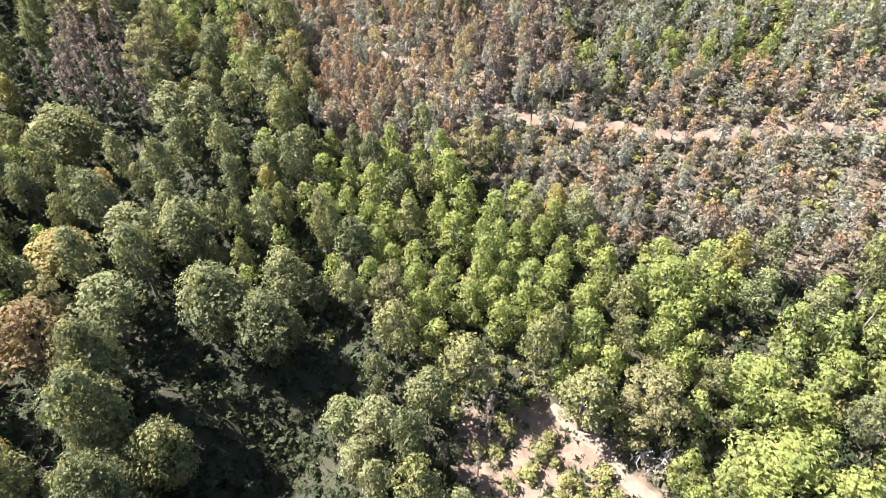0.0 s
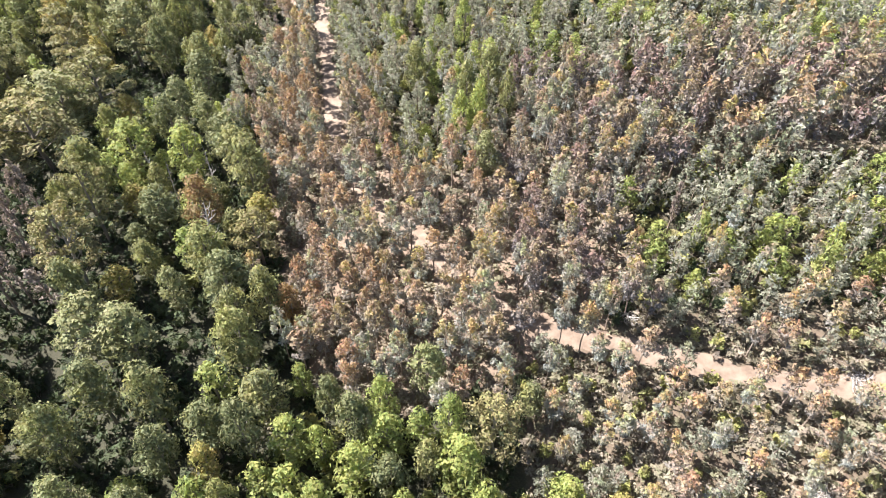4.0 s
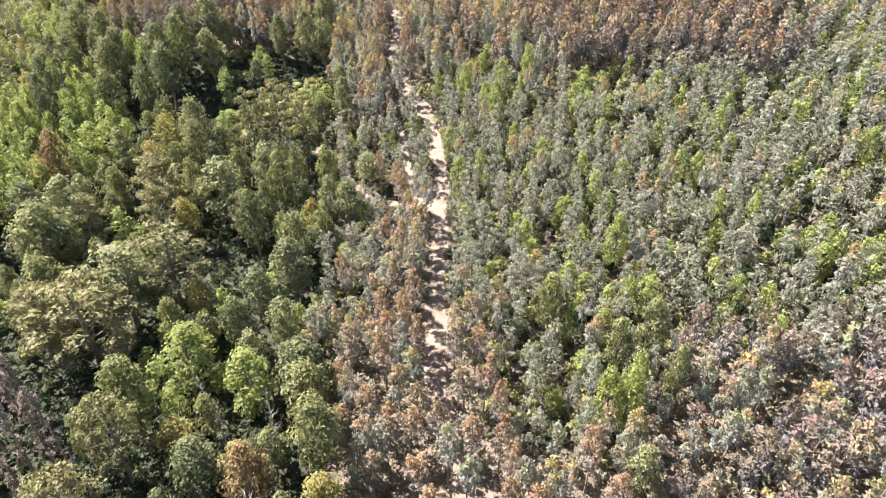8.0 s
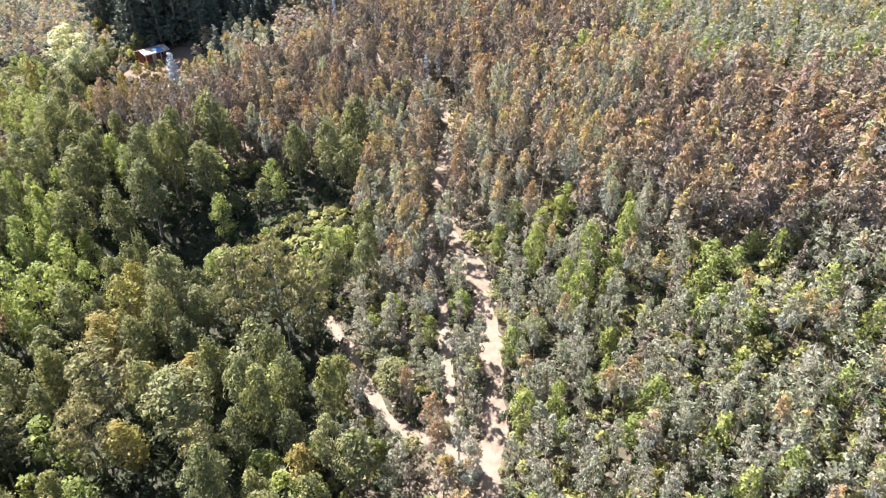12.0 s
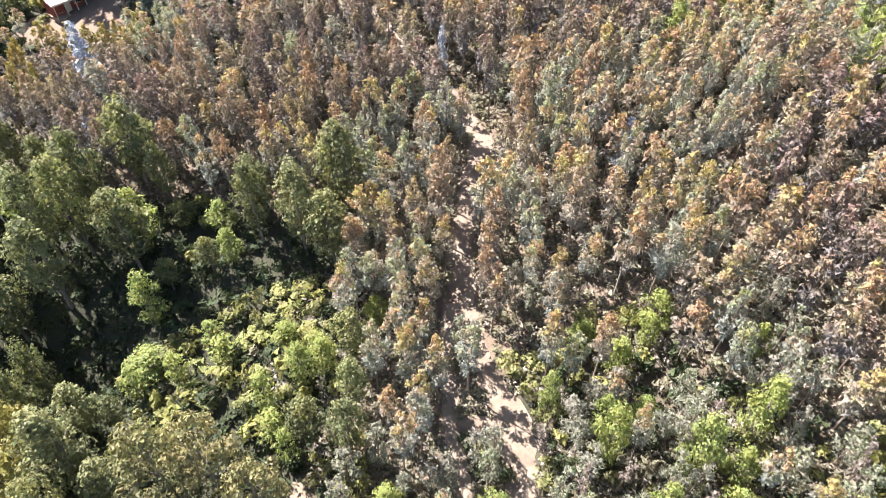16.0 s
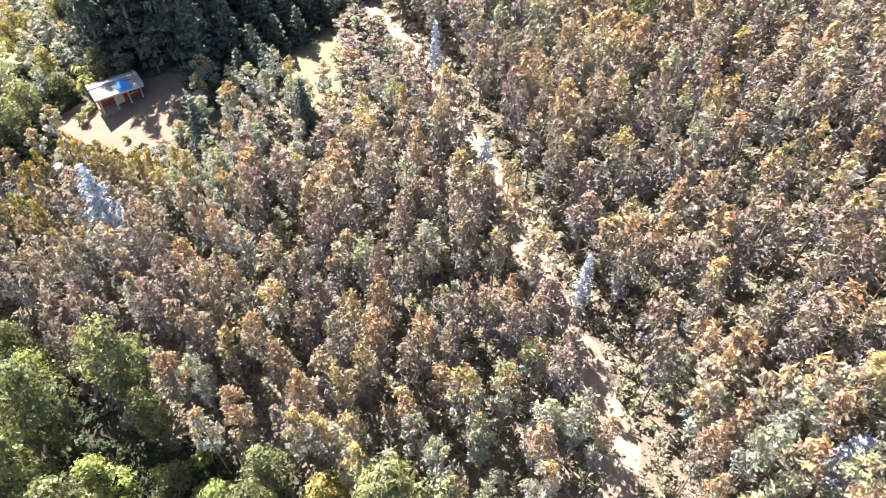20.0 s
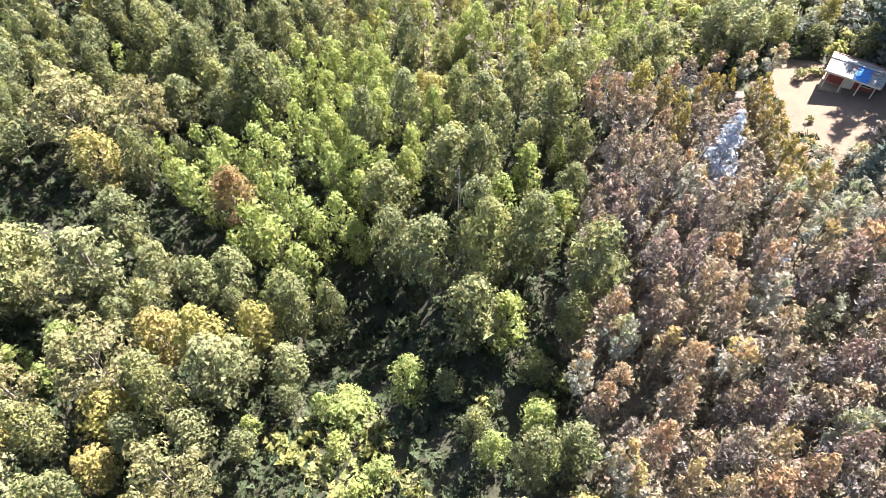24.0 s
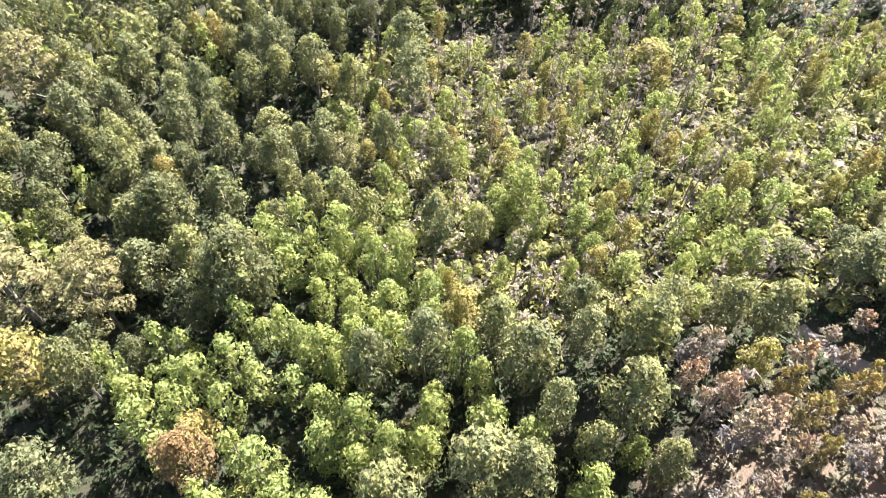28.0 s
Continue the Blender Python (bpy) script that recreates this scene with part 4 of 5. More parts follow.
SPACE = {"pine": 1.15, "dark_gum": 0.8, "gum": 0.8, "rust_gum": 0.92, "yellow_gum": 0.85, "sapling": 0.64, "pole": 0.55, "dry_tree": 0.85, "dead": 0.8}


def room(kind, r):
    return SPACE.get(kind, (0.78 if kind in ("green_broadleaf", "beech", "pale_broadleaf") else 0.6) * r)


def free(x, y, r):
    i, j = int(x // 4), int(y // 4)
    for a in range(i - 2, i + 3):
        for b in range(j - 2, j + 3):
            for (px, py, pr) in taken.get((a, b), ()):
                if (px - x) ** 2 + (py - y) ** 2 < (r + pr) ** 2:
                    return False
    return True


def take(x, y, r):
    taken.setdefault((int(x // 4), int(y // 4)), []).append((x, y, r))


for kind, rows in STANDS:
    for x, y, h, r in rows:
        take(x, y, room(kind, r))
        plant("grand_broadleaf" if kind == "green_broadleaf" and r > 3.2 else kind, x, y, h, r, rng)

# hut footprint stays clear
take(-101.4, 188.4, 2.4), take(-100.6, 190.4, 2.4)


YARD_FRONT = [(-104, 178), (-97, 172), (-88, 170), (-80, 180), (-80, 186), (-90, 190.5), (-90.4, 186.4), (-94.5, 184.2), (-98, 183.2), (-100, 178.2)]
MEADOW_FRONT = [(-84.2, 198.0), (-79.8, 197.6), (-74, 190), (-79, 188), (-85, 193)]


def choose(x, y):
    """What grows at a place: kind, height, radius, or None for bare ground."""
    u = rng.uniform()
    bx = x + 6.5 * noise.noise((x * 0.13, y * 0.13, 2.0)) + 3.0 * noise.noise((x * 0.4, y * 0.4, 7.0))
    by = y + 6.5 * noise.noise((x * 0.13, y * 0.13, 5.0)) + 3.0 * noise.noise((x * 0.4, y * 0.4, 9.0))
    if inside(x, y, YARD_EDGE) or inside(x, y, MEADOW_EDGE):
        return None
    if inside(x, y, CLEARING):
        return ("shrub", rng.uniform(1.2, 2.6), rng.uniform(0.9, 1.6)) if u < 0.7 else None
    if inside(x, y, FERNY):
        if u < 0.7:
            return ("shrub", rng.uniform(1.0, 2.2), rng.uniform(0.9, 1.7))
        return ("rust_gum", rng.uniform(3, 5), rng.uniform(0.8, 1.1)) if u < 0.84 else ("bright_broadleaf", rng.uniform(2.4, 3.6), rng.uniform(1.2, 1.8))
    if any((x - ox) ** 2 + ((y - oy) * (0.75 if y < oy else 1.0)) ** 2 < (orad * 1.15 + 0.5) ** 2 for ox, oy, orad in OPENINGS):
        return None
    if any(inside(x, y, z) for z in LOW):
        return ("shrub", rng.uniform(1.2, 2.4), rng.uniform(0.9, 1.5)) if u < 0.5 else ("green_broadleaf" if u < 0.75 else "bright_broadleaf", rng.uniform(3.4, 5.6), rng.uniform(1.1, 1.7))
    if any(inside(x, y, z) for z in BRUSH):
        return ("shrub", rng.uniform(1.6, 3.2), rng.uniform(1.0, 1.7)) if u < 0.6 else ("bright_broadleaf", rng.uniform(3, 5), rng.uniform(1.2, 1.7))
    if inside(x, y, PINEWOOD):
        tall = min(rng.uniform(12, 17), max(4.5, -1.0 * (x + 86)))
        return ("pine", tall, min(rng.uniform(2.4, 3.2), 0.3 * tall))
    if inside(x, y, YARD_SIDE):
        return ("gum", min(rng.uniform(4.5, 6.5) if y > 190 else rng.uniform(6, 8), 2.2 + 0.55 * float(off_line(x, y, YARD_EDGE + YARD_EDGE[:1]))), rng.uniform(1.0, 1.4))
    if inside(x, y, LIGHT_WOOD) and u < 0.88:
        return ("bright_broadleaf", rng.uniform(6.5, 9.5), rng.uniform(1.4, 2.3))
    if inside(x, y, DRY_STAND):
        return ("dry_tree", rng.uniform(9, 13), rng.uniform(1.3, 1.9)) if u < 0.35 else ("shade_brush", rng.uniform(1, 2.2), rng.uniform(0.9, 1.4))
    if inside(x, y, YARD_FRONT):
        tall = 1.3 + 0.5 * float(off_line(x, y, YARD_EDGE + YARD_EDGE[:1]))
        return ("yellow_gum" if u < 0.3 else "rust_gum" if u < 0.6 else "dark_gum", min(tall, rng.uniform(5, 7.5)), rng.uniform(0.9, 1.25))
    if inside(x, y, MEADOW_FRONT):
        return ("gum", rng.uniform(2.8, 4.5), rng.uniform(0.8, 1.1))
    if inside(x, y, WEST_YARD):
        if x < -108 and y > 186:
            return ("gum" if u < 0.6 else "golden_broadleaf", rng.uniform(4, 6), rng.uniform(1.0, 1.5))
        return ("green_broadleaf", rng.uniform(3, 5), rng.uniform(1.2, 1.8)) if u < 0.6 else ("shrub", rng.uniform(1.5, 3), rng.uniform(1, 1.6))
    if inside(x, y, POLES):
        if u < 0.17:
            return ("pole", rng.uniform(7, 11), 0.7)
        if u < 0.58:
            return ("shrub", rng.uniform(1.4, 3), rng.uniform(1.0, 1.8))
        if u < 0.70:
            return ("bright_broadleaf", rng.uniform(2.6, 5.5), rng.uniform(1.2, 1.9))
        return ("golden_broadleaf" if u < 0.8 else "bright_broadleaf", rng.uniform(3.5, 6), rng.uniform(1.0, 1.5))
    if inside(bx, by, PLANTED_SOUTH):
        if u < 0.9:
            return ("dark_gum" if x > 6 and u < 0.5 else "rust_gum" if u < 0.6 else "gum", rng.uniform(6.5, 9.2), rng.uniform(1.05, 1.5))
        return ("sapling", rng.uniform(3.5, 6), rng.uniform(0.8, 1.1))
    if inside(bx, by, PLANTED_NORTH):
        tall = 2.6 + 0.42 * min(float(off_line(x, y, YARD_EDGE)), float(off_line(x, y, MEADOW_EDGE)))
        if u < 0.93:
            away = y > 0.55 * x + 207 or x < -70 or x > -16
            return ("dark_gum" if away and u < 0.5 else "rust_gum" if u < (0.85 if away else 0.4) else "gum", min(tall, rng.uniform(7.5, 10.5)), rng.uniform(1.1, 1.6))
        return ("sapling", min(tall, rng.uniform(4, 7)), rng.uniform(0.9, 1.2)) if u < 0.99 else ("dry_tree", min(tall, rng.uniform(5, 8)), 1.0)
    if inside(bx, by, PLANTED_BANK):
        if u < 0.5:
            return ("gum" if u < 0.2 else "rust_gum", rng.uniform(4.5, 7), rng.uniform(0.9, 1.3))
        return ("sapling", rng.uniform(3.5, 5.5), rng.uniform(0.9, 1.2)) if u < 0.72 else ("shrub", rng.uniform(1, 2), rng.uniform(0.7, 1.2))
    if inside(bx, by, SAPLINGS):
        if u < (0.3 if y > 175 else 0.5):
            return ("sapling", rng.uniform(4.5, 7.5), rng.uniform(0.9, 1.35))
        if u < 0.62:
            return ("gum", rng.uniform(5.5, 8), rng.uniform(0.9, 1.2))
        if u < 0.83:
            return ("bright_broadleaf", rng.uniform(3, 6), rng.uniform(1.0, 1.6))
        return ("shrub", rng.uniform(1.4, 2.6), rng.uniform(0.8, 1.3)) if u < 0.96 else ("dry_tree", rng.uniform(4, 7), 0.9)
    if inside(bx, by, BRIGHT):
        if u < 0.72:
            return ("bright_broadleaf", rng.uniform(5.5, 8), rng.uniform(1.5, 2.4))
        return ("green_broadleaf", rng.uniform(6, 8.5), rng.uniform(1.5, 2.3)) if u < 0.93 else ("shrub", rng.uniform(1.5, 2.5), 1.2)
    if x < -76 and y > 176:
        return ("gum" if u < 0.7 else "dark_gum", rng.uniform(3.5, 5.5), rng.uniform(0.9, 1.3))
    if u < 0.5:
        return ("green_broadleaf", rng.uniform(8, 12), rng.uniform(2.0, 3.1))
    if u < 0.66:
        return ("green_broadleaf", rng.uniform(6, 9), rng.uniform(1.4, 2.0))
    if u < 0.76:
        return ("pale_broadleaf", rng.uniform(7, 10), rng.uniform(1.5, 2.3))
    if u < 0.83:
        return ("beech", rng.uniform(8, 11), rng.uniform(2.2, 3.2))
    if u < 0.92:
        return ("bright_broadleaf", rng.uniform(4, 7), rng.uniform(1.4, 2.2))
    return ("golden_broadleaf", rng.uniform(6, 9), rng.uniform(1.5, 2.2)) if u < 0.95 else ("shrub", rng.uniform(1.5, 2.5), rng.uniform(1, 1.5))


grown = {}
trial = rng.uniform((-226, 10), (90, 284), (68000, 2))
trial = trial[inside(trial[:, 0], trial[:, 1], WOOD)]
gap = np.min([off_line(trial[:, 0], trial[:, 1], line) - half for _, half, line in TRACKS], axis=0)
for (x, y), g in zip(trial, gap):
    bend = 77 < y < 98 and x < 5
    if g < (-0.35 if bend else 0.12):
        continue
    what = choose(x, y)
    if what is None:
        continue
    kind, h, r = what
    far_side = kind in ("gum", "rust_gum", "dark_gum") and y > 0.55 * x + 208
    edge = 0.15 if y < 98 else 0.3 if y < 170 else 0.6
    if g < (-0.35 if bend else edge * r) or not free(x, y, room(kind, r) * (1.2 if far_side else 1.0)):
        continue
    take(x, y, room(kind, r))
    grown.setdefault(kind, []).append((float(x), float(y), float(h), float(r)))

# low growth covers the ground between the trunks
fill = rng.uniform((-165, 20), (50, 225), (110000, 2))
fill = fill[inside(fill[:, 0], fill[:, 1], WOOD)]
fill = fill[off_line(fill[:, 0], fill[:, 1], MIDDLE) < 72]
gap = np.min([off_line(fill[:, 0], fill[:, 1], line) - half for _, half, line in TRACKS], axis=0)


def within(zones):
    hit = np.zeros(len(fill), bool)
    for z in zones:
        hit |= inside(fill[:, 0], fill[:, 1], z)
    return hit


planted = within((PLANTED_SOUTH, PLANTED_BANK, PLANTED_NORTH, SAPLINGS, POLES, YARD_SIDE, MEADOW_FRONT, CLEARING, BRIGHT, FERNY))
bare = within((YARD_EDGE, MEADOW_EDGE, CLEARING))
thick = (within((SAPLINGS,)) & ~within((PLANTED_NORTH, PLANTED_SOUTH))) | within((FERNY, BRIGHT))
taken = {}
take(-101.4, 188.4, 2.4), take(-100.6, 190.4, 2.4)
open_soil = within((PLANTED_SOUTH,)) & (fill[:, 1] < 102)
for (x, y), g, dry, none, lush, soil in zip(fill, gap, planted, bare, thick, open_soil):
    r = float(rng.uniform(0.8, 1.35) if dry else rng.uniform(0.9, 1.5))
    if none or g < 0.2 or (soil and rng.uniform() < 0.8) or not free(x, y, (0.56 if dry else 0.62) * r):
        continue
    take(x, y, (0.56 if dry else 0.62) * r)
    if lush and rng.uniform() < 0.5:
        grown.setdefault("green_brush", []).append((float(x), float(y), float(rng.uniform(0.8, 2.3)), r))
    elif dry and not (lush and rng.uniform() < 0.6):
        grown.setdefault("dry_brush", []).append((float(x), float(y), float(rng.uniform(0.5, 1.5)), r))
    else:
        grown.setdefault("shade_brush", []).append((float(x), float(y), float(rng.uniform(0.8, 2.4)), r))

# the ones along the lane and round the yard stand singly, the others as joined stands
for kind, rows in grown.items():
    near = off_line([a[0] for a in rows], [a[1] for a in rows], MIDDLE)
    order = np.argsort(near)
    limit = {"gum": 300, "sapling": 260, "green_broadleaf": 240, "bright_broadleaf": 160}.get(kind, 90)
    for i in order[:limit]:
        plant(kind, *rows[i], rng)
    word = KINDS[kind][0] + "_stand"
    plant_rest(kind, [rows[i] for i in order[limit:]], rng, word, "stand of many " + KINDS[kind][5])


# ---- undergrowth ----
def undergrowth(word, label, leaf, count, zones, size, blades, tall, rng):
    """Low plants over whole zones, too many to count."""
    at = rng.uniform((-165, 14), (72, 250), (max(count * 6, 60000), 2))
    ok = np.zeros(len(at), bool)
    for z in zones:
        ok |= inside(at[:, 0], at[:, 1], z)
    for z in (YARD_EDGE, MEADOW_EDGE):
        ok &= ~inside(at[:, 0], at[:, 1], z)
    ok &= np.min([off_line(at[:, 0], at[:, 1], line) - half for _, half, line in TRACKS], axis=0) > 0.1
    ok &= inside(at[:, 0], at[:, 1], WOOD)
    at = at[ok][:count]
    n = len(at)
    z = land(at[:, 0], at[:, 1])
    c = np.repeat(np.column_stack([at, z]), blades, 0)
    spread = np.repeat(rng.uniform(0.4, 1.0, (n, 1)), blades, 0)
    off = rng.normal(0, 1, (n * blades, 3)) * np.array([0.42, 0.42, 0.0]) * spread
    off[:, 2] = np.abs(rng.normal(0.5, 0.3, n * blades)) * tall * spread[:, 0]
    pos = c + off
    d = np.column_stack([off[:, :2], np.full(n * blades, 0.25)]) + rng.normal(0, 0.25, (n * blades, 3))
    d /= np.linalg.norm(d, axis=1, keepdims=True)
    b = np.cross(d, np.array([0, 0, 1.0]) + rng.normal(0, 0.5, (n * blades, 3)))
    b /= np.linalg.norm(b, axis=1, keepdims=True) + 1e-9
    k = size * rng.uniform(0.6, 1.4, (n * blades, 1))
    tris = np.stack([pos + d * k * 0.8, pos - d * k * 0.3 + b * k * 0.45, pos - d * k * 0.3 - b * k * 0.45], 1)
    tint = np.repeat(rng.uniform(0, 1, n), blades)
    tagged(new(word, tri_mesh(word, tris, LEAF[leaf], tint, rng.uniform(0.3, 1, n * blades))), label, "undergrowth", kind="stuff")


NATIVE = [(-44, 14), (50, 14), (34, 42), (8, 58), (-13, 68), (-26, 98), (-36, 132), (-46, 160), (-85, 164), (-99, 152), (-138, 118), (-164, 128), (-150, 60), (-60, 44)]
# these leaves carry the wood's shade in their colour
undergrowth("ferns", "green ferns and low brush under the native trees, coloured darker for the shade", "shade_fern", 7000, [NATIVE], 0.45, 9, 0.6, rng)
undergrowth("herbs", "pale grasses and low herbs between the saplings", "herb", 11000, [SAPLINGS, PLANTED_BANK], 0.36, 10, 0.6, rng)
undergrowth("tall_grass", "tall yellowish grass and bramble between the bare poles", "tall_grass", 9000, [POLES], 0.42, 9, 1.3, rng)
undergrowth("dry_undergrowth", "pale dry brush under the eucalyptus", "straw", 6000, [[(-52, 152), (-33, 147), (24, 156), (24, 182), (-38, 182), (-50, 172)]], 0.34, 9, 1.0, rng)
undergrowth("plantation_herbs", "thin dry herbs and grass under the plantation eucalyptus", "herb", 13000, [PLANTED_SOUTH, PLANTED_NORTH], 0.36, 7, 0.6, rng)


# ---- the hut ----
def slab(bm, o, u, v, w, a, b, c):
    """A box from corner o along u, v, w for a, b, c metres."""
    p = [Vector(o) + Vector(u) * (a * i) + Vector(v) * (b * j) + Vector(w) * (c * k) for i in (0, 1) for j in (0, 1) for k in (0, 1)]
    vs = [bm.verts.new(q) for q in p]
    for f in ((0, 1, 3, 2), (4, 6, 7, 5), (0, 4, 5, 1), (2, 3, 7, 6), (0, 2, 6, 4), (1, 5, 7, 3)):
        bm.faces.new([vs[i] for i in f])


def part(name, bm, material, parent, label=""):
    me = bpy.data.meshes.new(name)
    bmesh.ops.recalc_face_normals(bm, faces=bm.faces)
    bm.to_mesh(me)
    bm.free()
    me.materials.append(material)
    ob = new(name, me)
    ob.parent = parent
    if label:
        ob["label"] = label
    return ob


RED = plain("red_boards", [(0.3, (0.20, 0.045, 0.035)), (0.7, (0.34, 0.085, 0.06))], 5.0, 0.8, 0.3, (1, 1, 0.3))
ZINC = plain("weathered_zinc", [(0.3, (0.28, 0.265, 0.25)), (0.7, (0.44, 0.42, 0.40))], 3.0, 0.5, 0.15, metal=0.15)
BLUE = plain("blue_sheet", [(0.3, (0.06, 0.20, 0.50)), (0.7, (0.10, 0.30, 0.62))], 3.0, 0.5, 0.1)
CREAM = plain("cream_paint", [(0.3, (0.55, 0.48, 0.38)), (0.7, (0.68, 0.61, 0.50))], 4.0, 0.7, 0.15)
WOODEN = plain("raw_timber", [(0.3, (0.20, 0.14, 0.09)), (0.7, (0.36, 0.27, 0.19))], 4.0, 0.85, 0.3, (1, 1, 0.2))
DARK = plain("dark_glass", [(0.3, (0.015, 0.017, 0.02)), (0.7, (0.03, 0.03, 0.035))], 3.0, 0.12, 0.0)


def build_hut():
    W, D, H, RIDGE, PORCH = 4.3, 2.8, 2.0, 2.45, 0.9
    hut = new("hut")
    hut.matrix_world = pose(-100.5, 187.1, height(-101, 189) - 0.02, 0, 0, 69)
    X, Y, Z = (1, 0, 0), (0, 1, 0), (0, 0, 1)
    bm = bmesh.new()
    slab(bm, (-0.15, -0.1, -0.3), X, Y, Z, W + 0.3, D + 0.2, 0.42)
    part("floor_slab", bm, WOODEN, hut, "low timber floor of the hut and porch")
    for name, o, along, n in (("front_wall", (0, PORCH, 0.12), X, 24), ("back_wall", (0, D - 0.06, 0.12), X, 24)):
        for i in range(n):
            bm = bmesh.new()
            x = i * W / n
            if name == "front_wall" and (1.6 < x < 2.5 or 3.0 < x < 3.95):
                low = 0 if x < 2.8 else 0.8
                if low:
                    slab(bm, (x, o[1], 0.12), X, Y, Z, W / n - 0.015, 0.05, low)
                slab(bm, (x, o[1], 1.95), X, Y, Z, W / n - 0.015, 0.05, 0.5)
            else:
                slab(bm, (x, o[1], o[2]), X, Y, Z, W / n - 0.015, 0.05, H + 0.15 - (0.006 if i % 2 else 0))
            part("board", bm, RED, hut)
    for name, x in (("left_wall", 0.0), ("right_wall", W - 0.05)):
        for i in range(13):
            y = PORCH + 0.06 + i * (D - PORCH - 0.13) / 13
            bm = bmesh.new()
            slab(bm, (x, y, 0.12), X, Y, Z, 0.05, (D - PORCH - 0.13) / 13 - 0.015, H + 0.15 + 0.35 * (1 - abs(y - D / 2) / (D / 2)))
            part("board", bm, RED, hut)
    bm = bmesh.new()
    slab(bm, (1.7, PORCH + 0.01, 0.13), X, Y, Z, 0.86, 0.04, 1.8)
    door = part("door", bm, CREAM, hut, "pale cream wooden door")
    bm = bmesh.new()
    slab(bm, (2.44, PORCH - 0.03, 1.05), X, Y, Z, 0.04, 0.04, 0.14)
    part("handle", bm, DARK, door)
    bm = bmesh.new()
    slab(bm, (3.08, PORCH + 0.03, 0.93), X, Y, Z, 0.9, 0.01, 1.0)
    window = part("window", bm, DARK, hut, "dark window pane")
    for o, a, c in (((3.04, PORCH - 0.012, 0.9), 0.98, 0.06), ((3.04, PORCH - 0.012, 1.9), 0.98, 0.06), ((3.04, PORCH - 0.012, 0.97), 0.05, 0.92), ((3.97, PORCH - 0.012, 0.97), 0.05, 0.92), ((3.5, PORCH - 0.012, 0.97), 0.04, 0.92)):
        bm = bmesh.new()
        slab(bm, o, X, Y, Z, a, 0.035, c)
        part("frame", bm, CREAM, window)
    for x in (0.02, 1.5, 2.9, W - 0.12):
        bm = bmesh.new()
        slab(bm, (x, 0.0, 0.12), X, Y, Z, 0.1, 0.1, H - 0.1)
        part("post", bm, CREAM, hut, "pale porch post")
    bm = bmesh.new()
    slab(bm, (0, -0.02, 0.75), X, Y, Z, 1.5, 0.06, 0.08)
    part("rail", bm, WOODEN, hut, "porch rail")
    bm = bmesh.new()
    slab(bm, (-0.3, -0.34, H - 0.1), X, Y, Z, W + 0.6, 0.03, 0.2)
    part("fascia", bm, CREAM, hut, "pale fascia board under the eave")
    # corrugated sheets, front and back slope
    rise = (RIDGE - H) / (D / 2 + 0.3)
    n = 8
    for side in (0, 1):
        for i in range(n):
            x0, x1 = -0.35 + i * (W + 0.7) / n, -0.35 + (i + 1) * (W + 0.7) / n + 0.04
            verts, faces, m = [], [], 16
            for j in range(m + 1):
                x = x0 + (x1 - x0) * j / m
                z = 0.022 * math.cos(j * math.pi) + 0.006 * (i % 2)
                ya, yb = (-0.36, D / 2 + 0.03) if side == 0 else (D + 0.3, D / 2 + 0.03)
                for y in (ya, yb):
                    verts.append((x, y, RIDGE + 0.1 - abs(y - D / 2) * rise + z))
                    verts.append((x, y, RIDGE + 0.092 - abs(y - D / 2) * rise + z))
            for j in range(m):
                a, b = 4 * j, 4 * j + 4
                faces += [(a, b, b + 2, a + 2), (a + 1, a + 3, b + 3, b + 1), (a, a + 1, b + 1, b), (a + 2, b + 2, b + 3, a + 3)]
            ob = new("roof_sheet", mesh_of("roof_sheet", verts, faces, BLUE if side == 0 and i in (4, 5) else ZINC))
            ob.parent = hut
            if side == 0 and i in (4, 5):
                ob["label"] = "blue corrugated roof sheet"
    bm = bmesh.new()
    slab(bm, (-0.36, D / 2 - 0.12, RIDGE + 0.1), X, Y, Z, W + 0.72, 0.24, 0.035)
    part("ridge_cap", bm, ZINC, hut)
    tagged(hut, "small red wooden hut with tin roof beside the bare yard", "hut")


build_hut()


# ---- dead brushwood ----
def brushwood(x, y, wide, tall, seed, label):
    """A tangle of grey fallen branches."""
    r = np.random.default_rng(seed)
    sticks = []
    for i in range(46):
        a, d = r.uniform(0, math.tau), r.uniform(0, wide * 0.7)
        px, py = math.cos(a) * d, math.sin(a) * d
        k = r.uniform(0.4, 1.3) * wide
        b, up = r.uniform(0, math.tau), r.uniform(0.05, 0.7) * tall
        z = height(x + px, y + py) - height(x, y)
        mid = (px + math.cos(b) * k * 0.5, py + math.sin(b) * k * 0.5, z + up * 0.7 + 0.08)
        tip = (px + math.cos(b + 0.35) * k, py + math.sin(b + 0.35) * k, z + up + r.uniform(-0.1, 0.3))
        sticks.append(tube([(px, py, z + 0.02), mid, tip], [0.032, 0.022, 0.007], 4))
    ob = new("brushwood", tri_mesh("brushwood", np.concatenate(sticks), BARK["dead"]))
    ob.location = (x, y, height(x, y))
    tagged(ob, label, "brushwood", "brushwood heaps", "stuff")


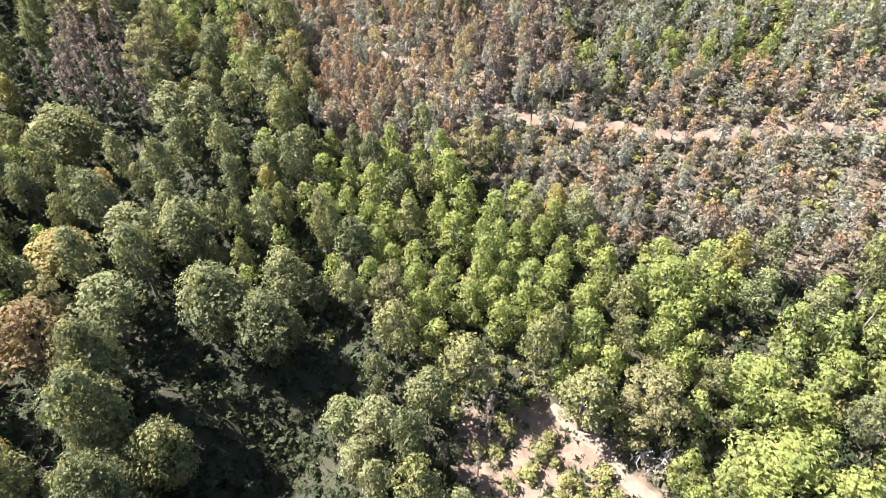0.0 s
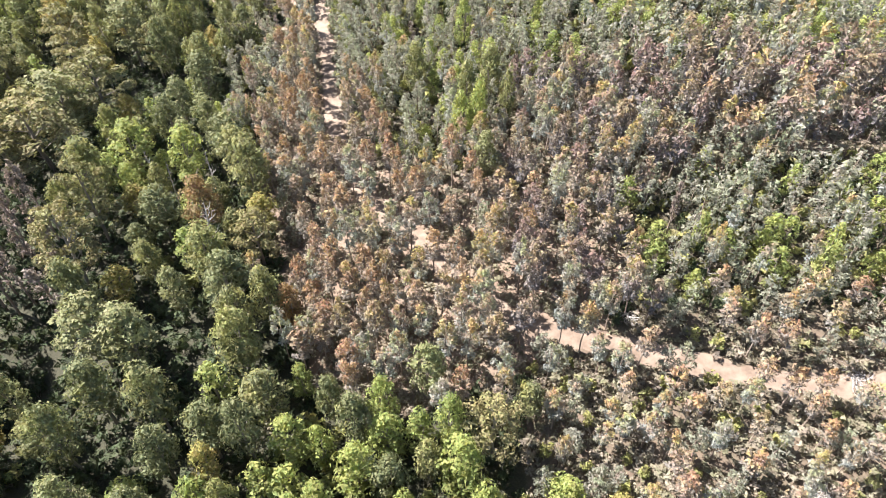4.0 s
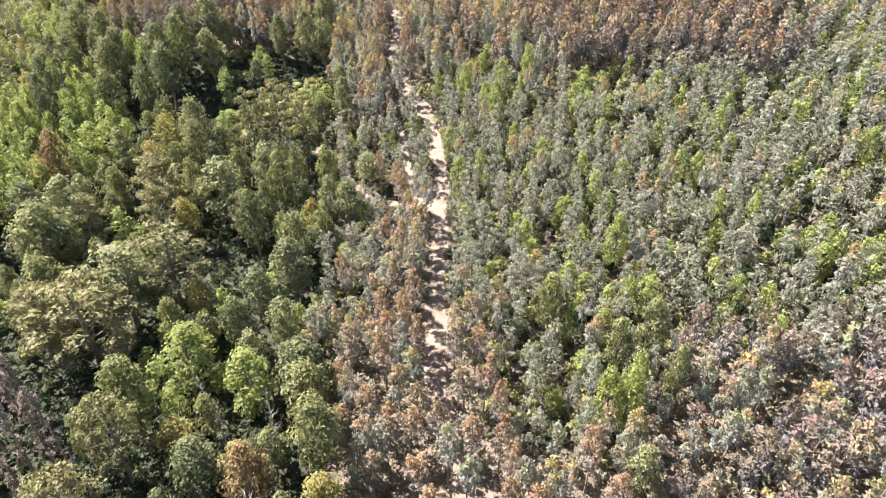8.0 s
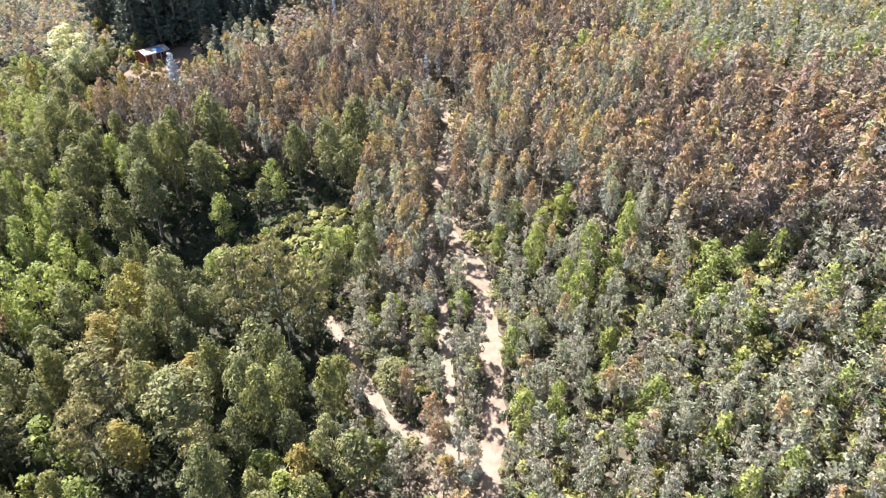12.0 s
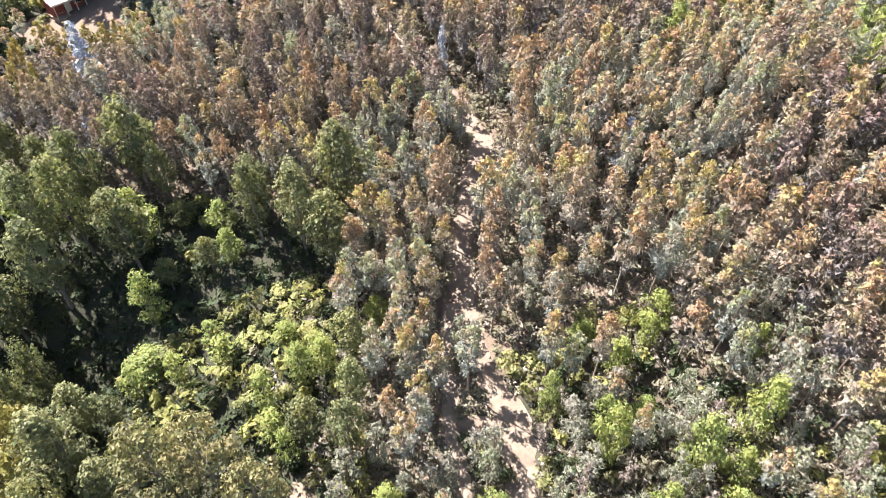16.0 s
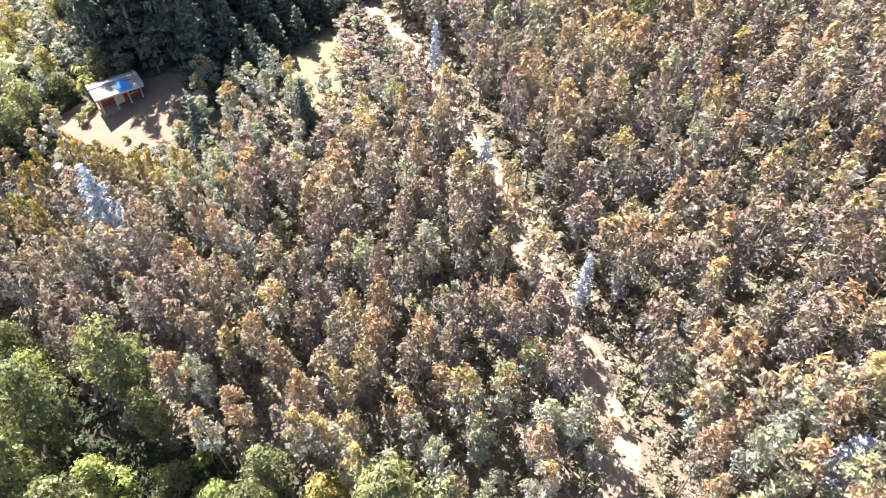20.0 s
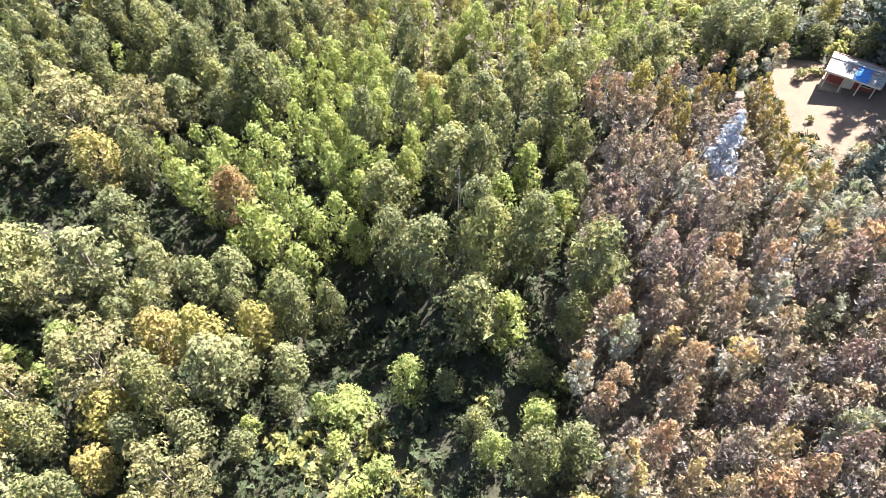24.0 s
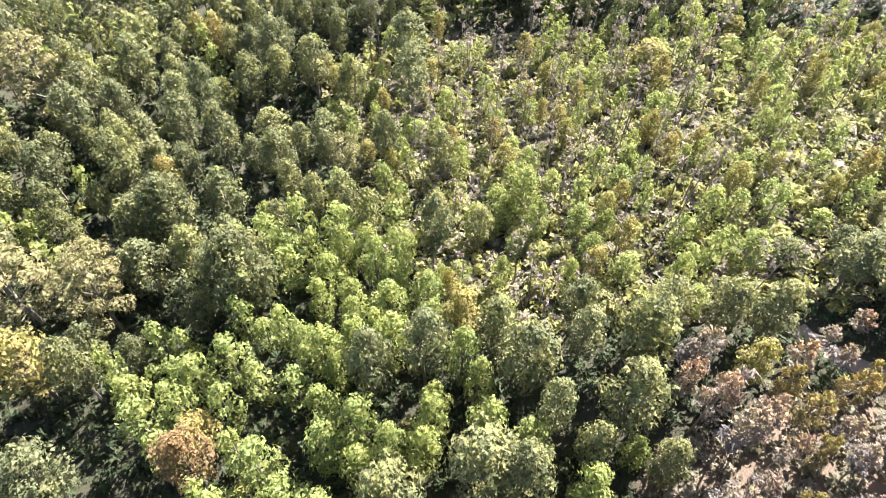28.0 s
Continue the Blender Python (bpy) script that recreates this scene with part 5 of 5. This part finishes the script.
for seed, (x, y, w, h) in enumerate([(21.8, 82.6, 1.6, 1.2), (25.1, 80.4, 1.5, 1.4), (23.4, 81.3, 1.3, 1.0), (17.2, 76, 1.2, 0.8), (10.9, 78.6, 1.1, 0.7), (23.4, 95.6, 1.6, 1.4), (36.2, 69.1, 1.4, 0.9), (30.2, 59.1, 1.5, 0.9), (11.5, 58, 1.5, 1.0), (35.1, 51.5, 1.5, 1.0), (20.2, 28.3, 1.8, 1.4), (21.6, 26.6, 1.5, 1.2), (-35.7, 26.7, 2.4, 1.2), (2.6, 152.9, 1.5, 2.0), (-11.5, 172.3, 1.2, 1.5), (-98.5, 197, 1.6, 0.9), (-5.4, 64, 1.0, 1.2)]):
    brushwood(x, y, w, h, seed + 40, "tangled heap of bleached grey dead branches on the ground")
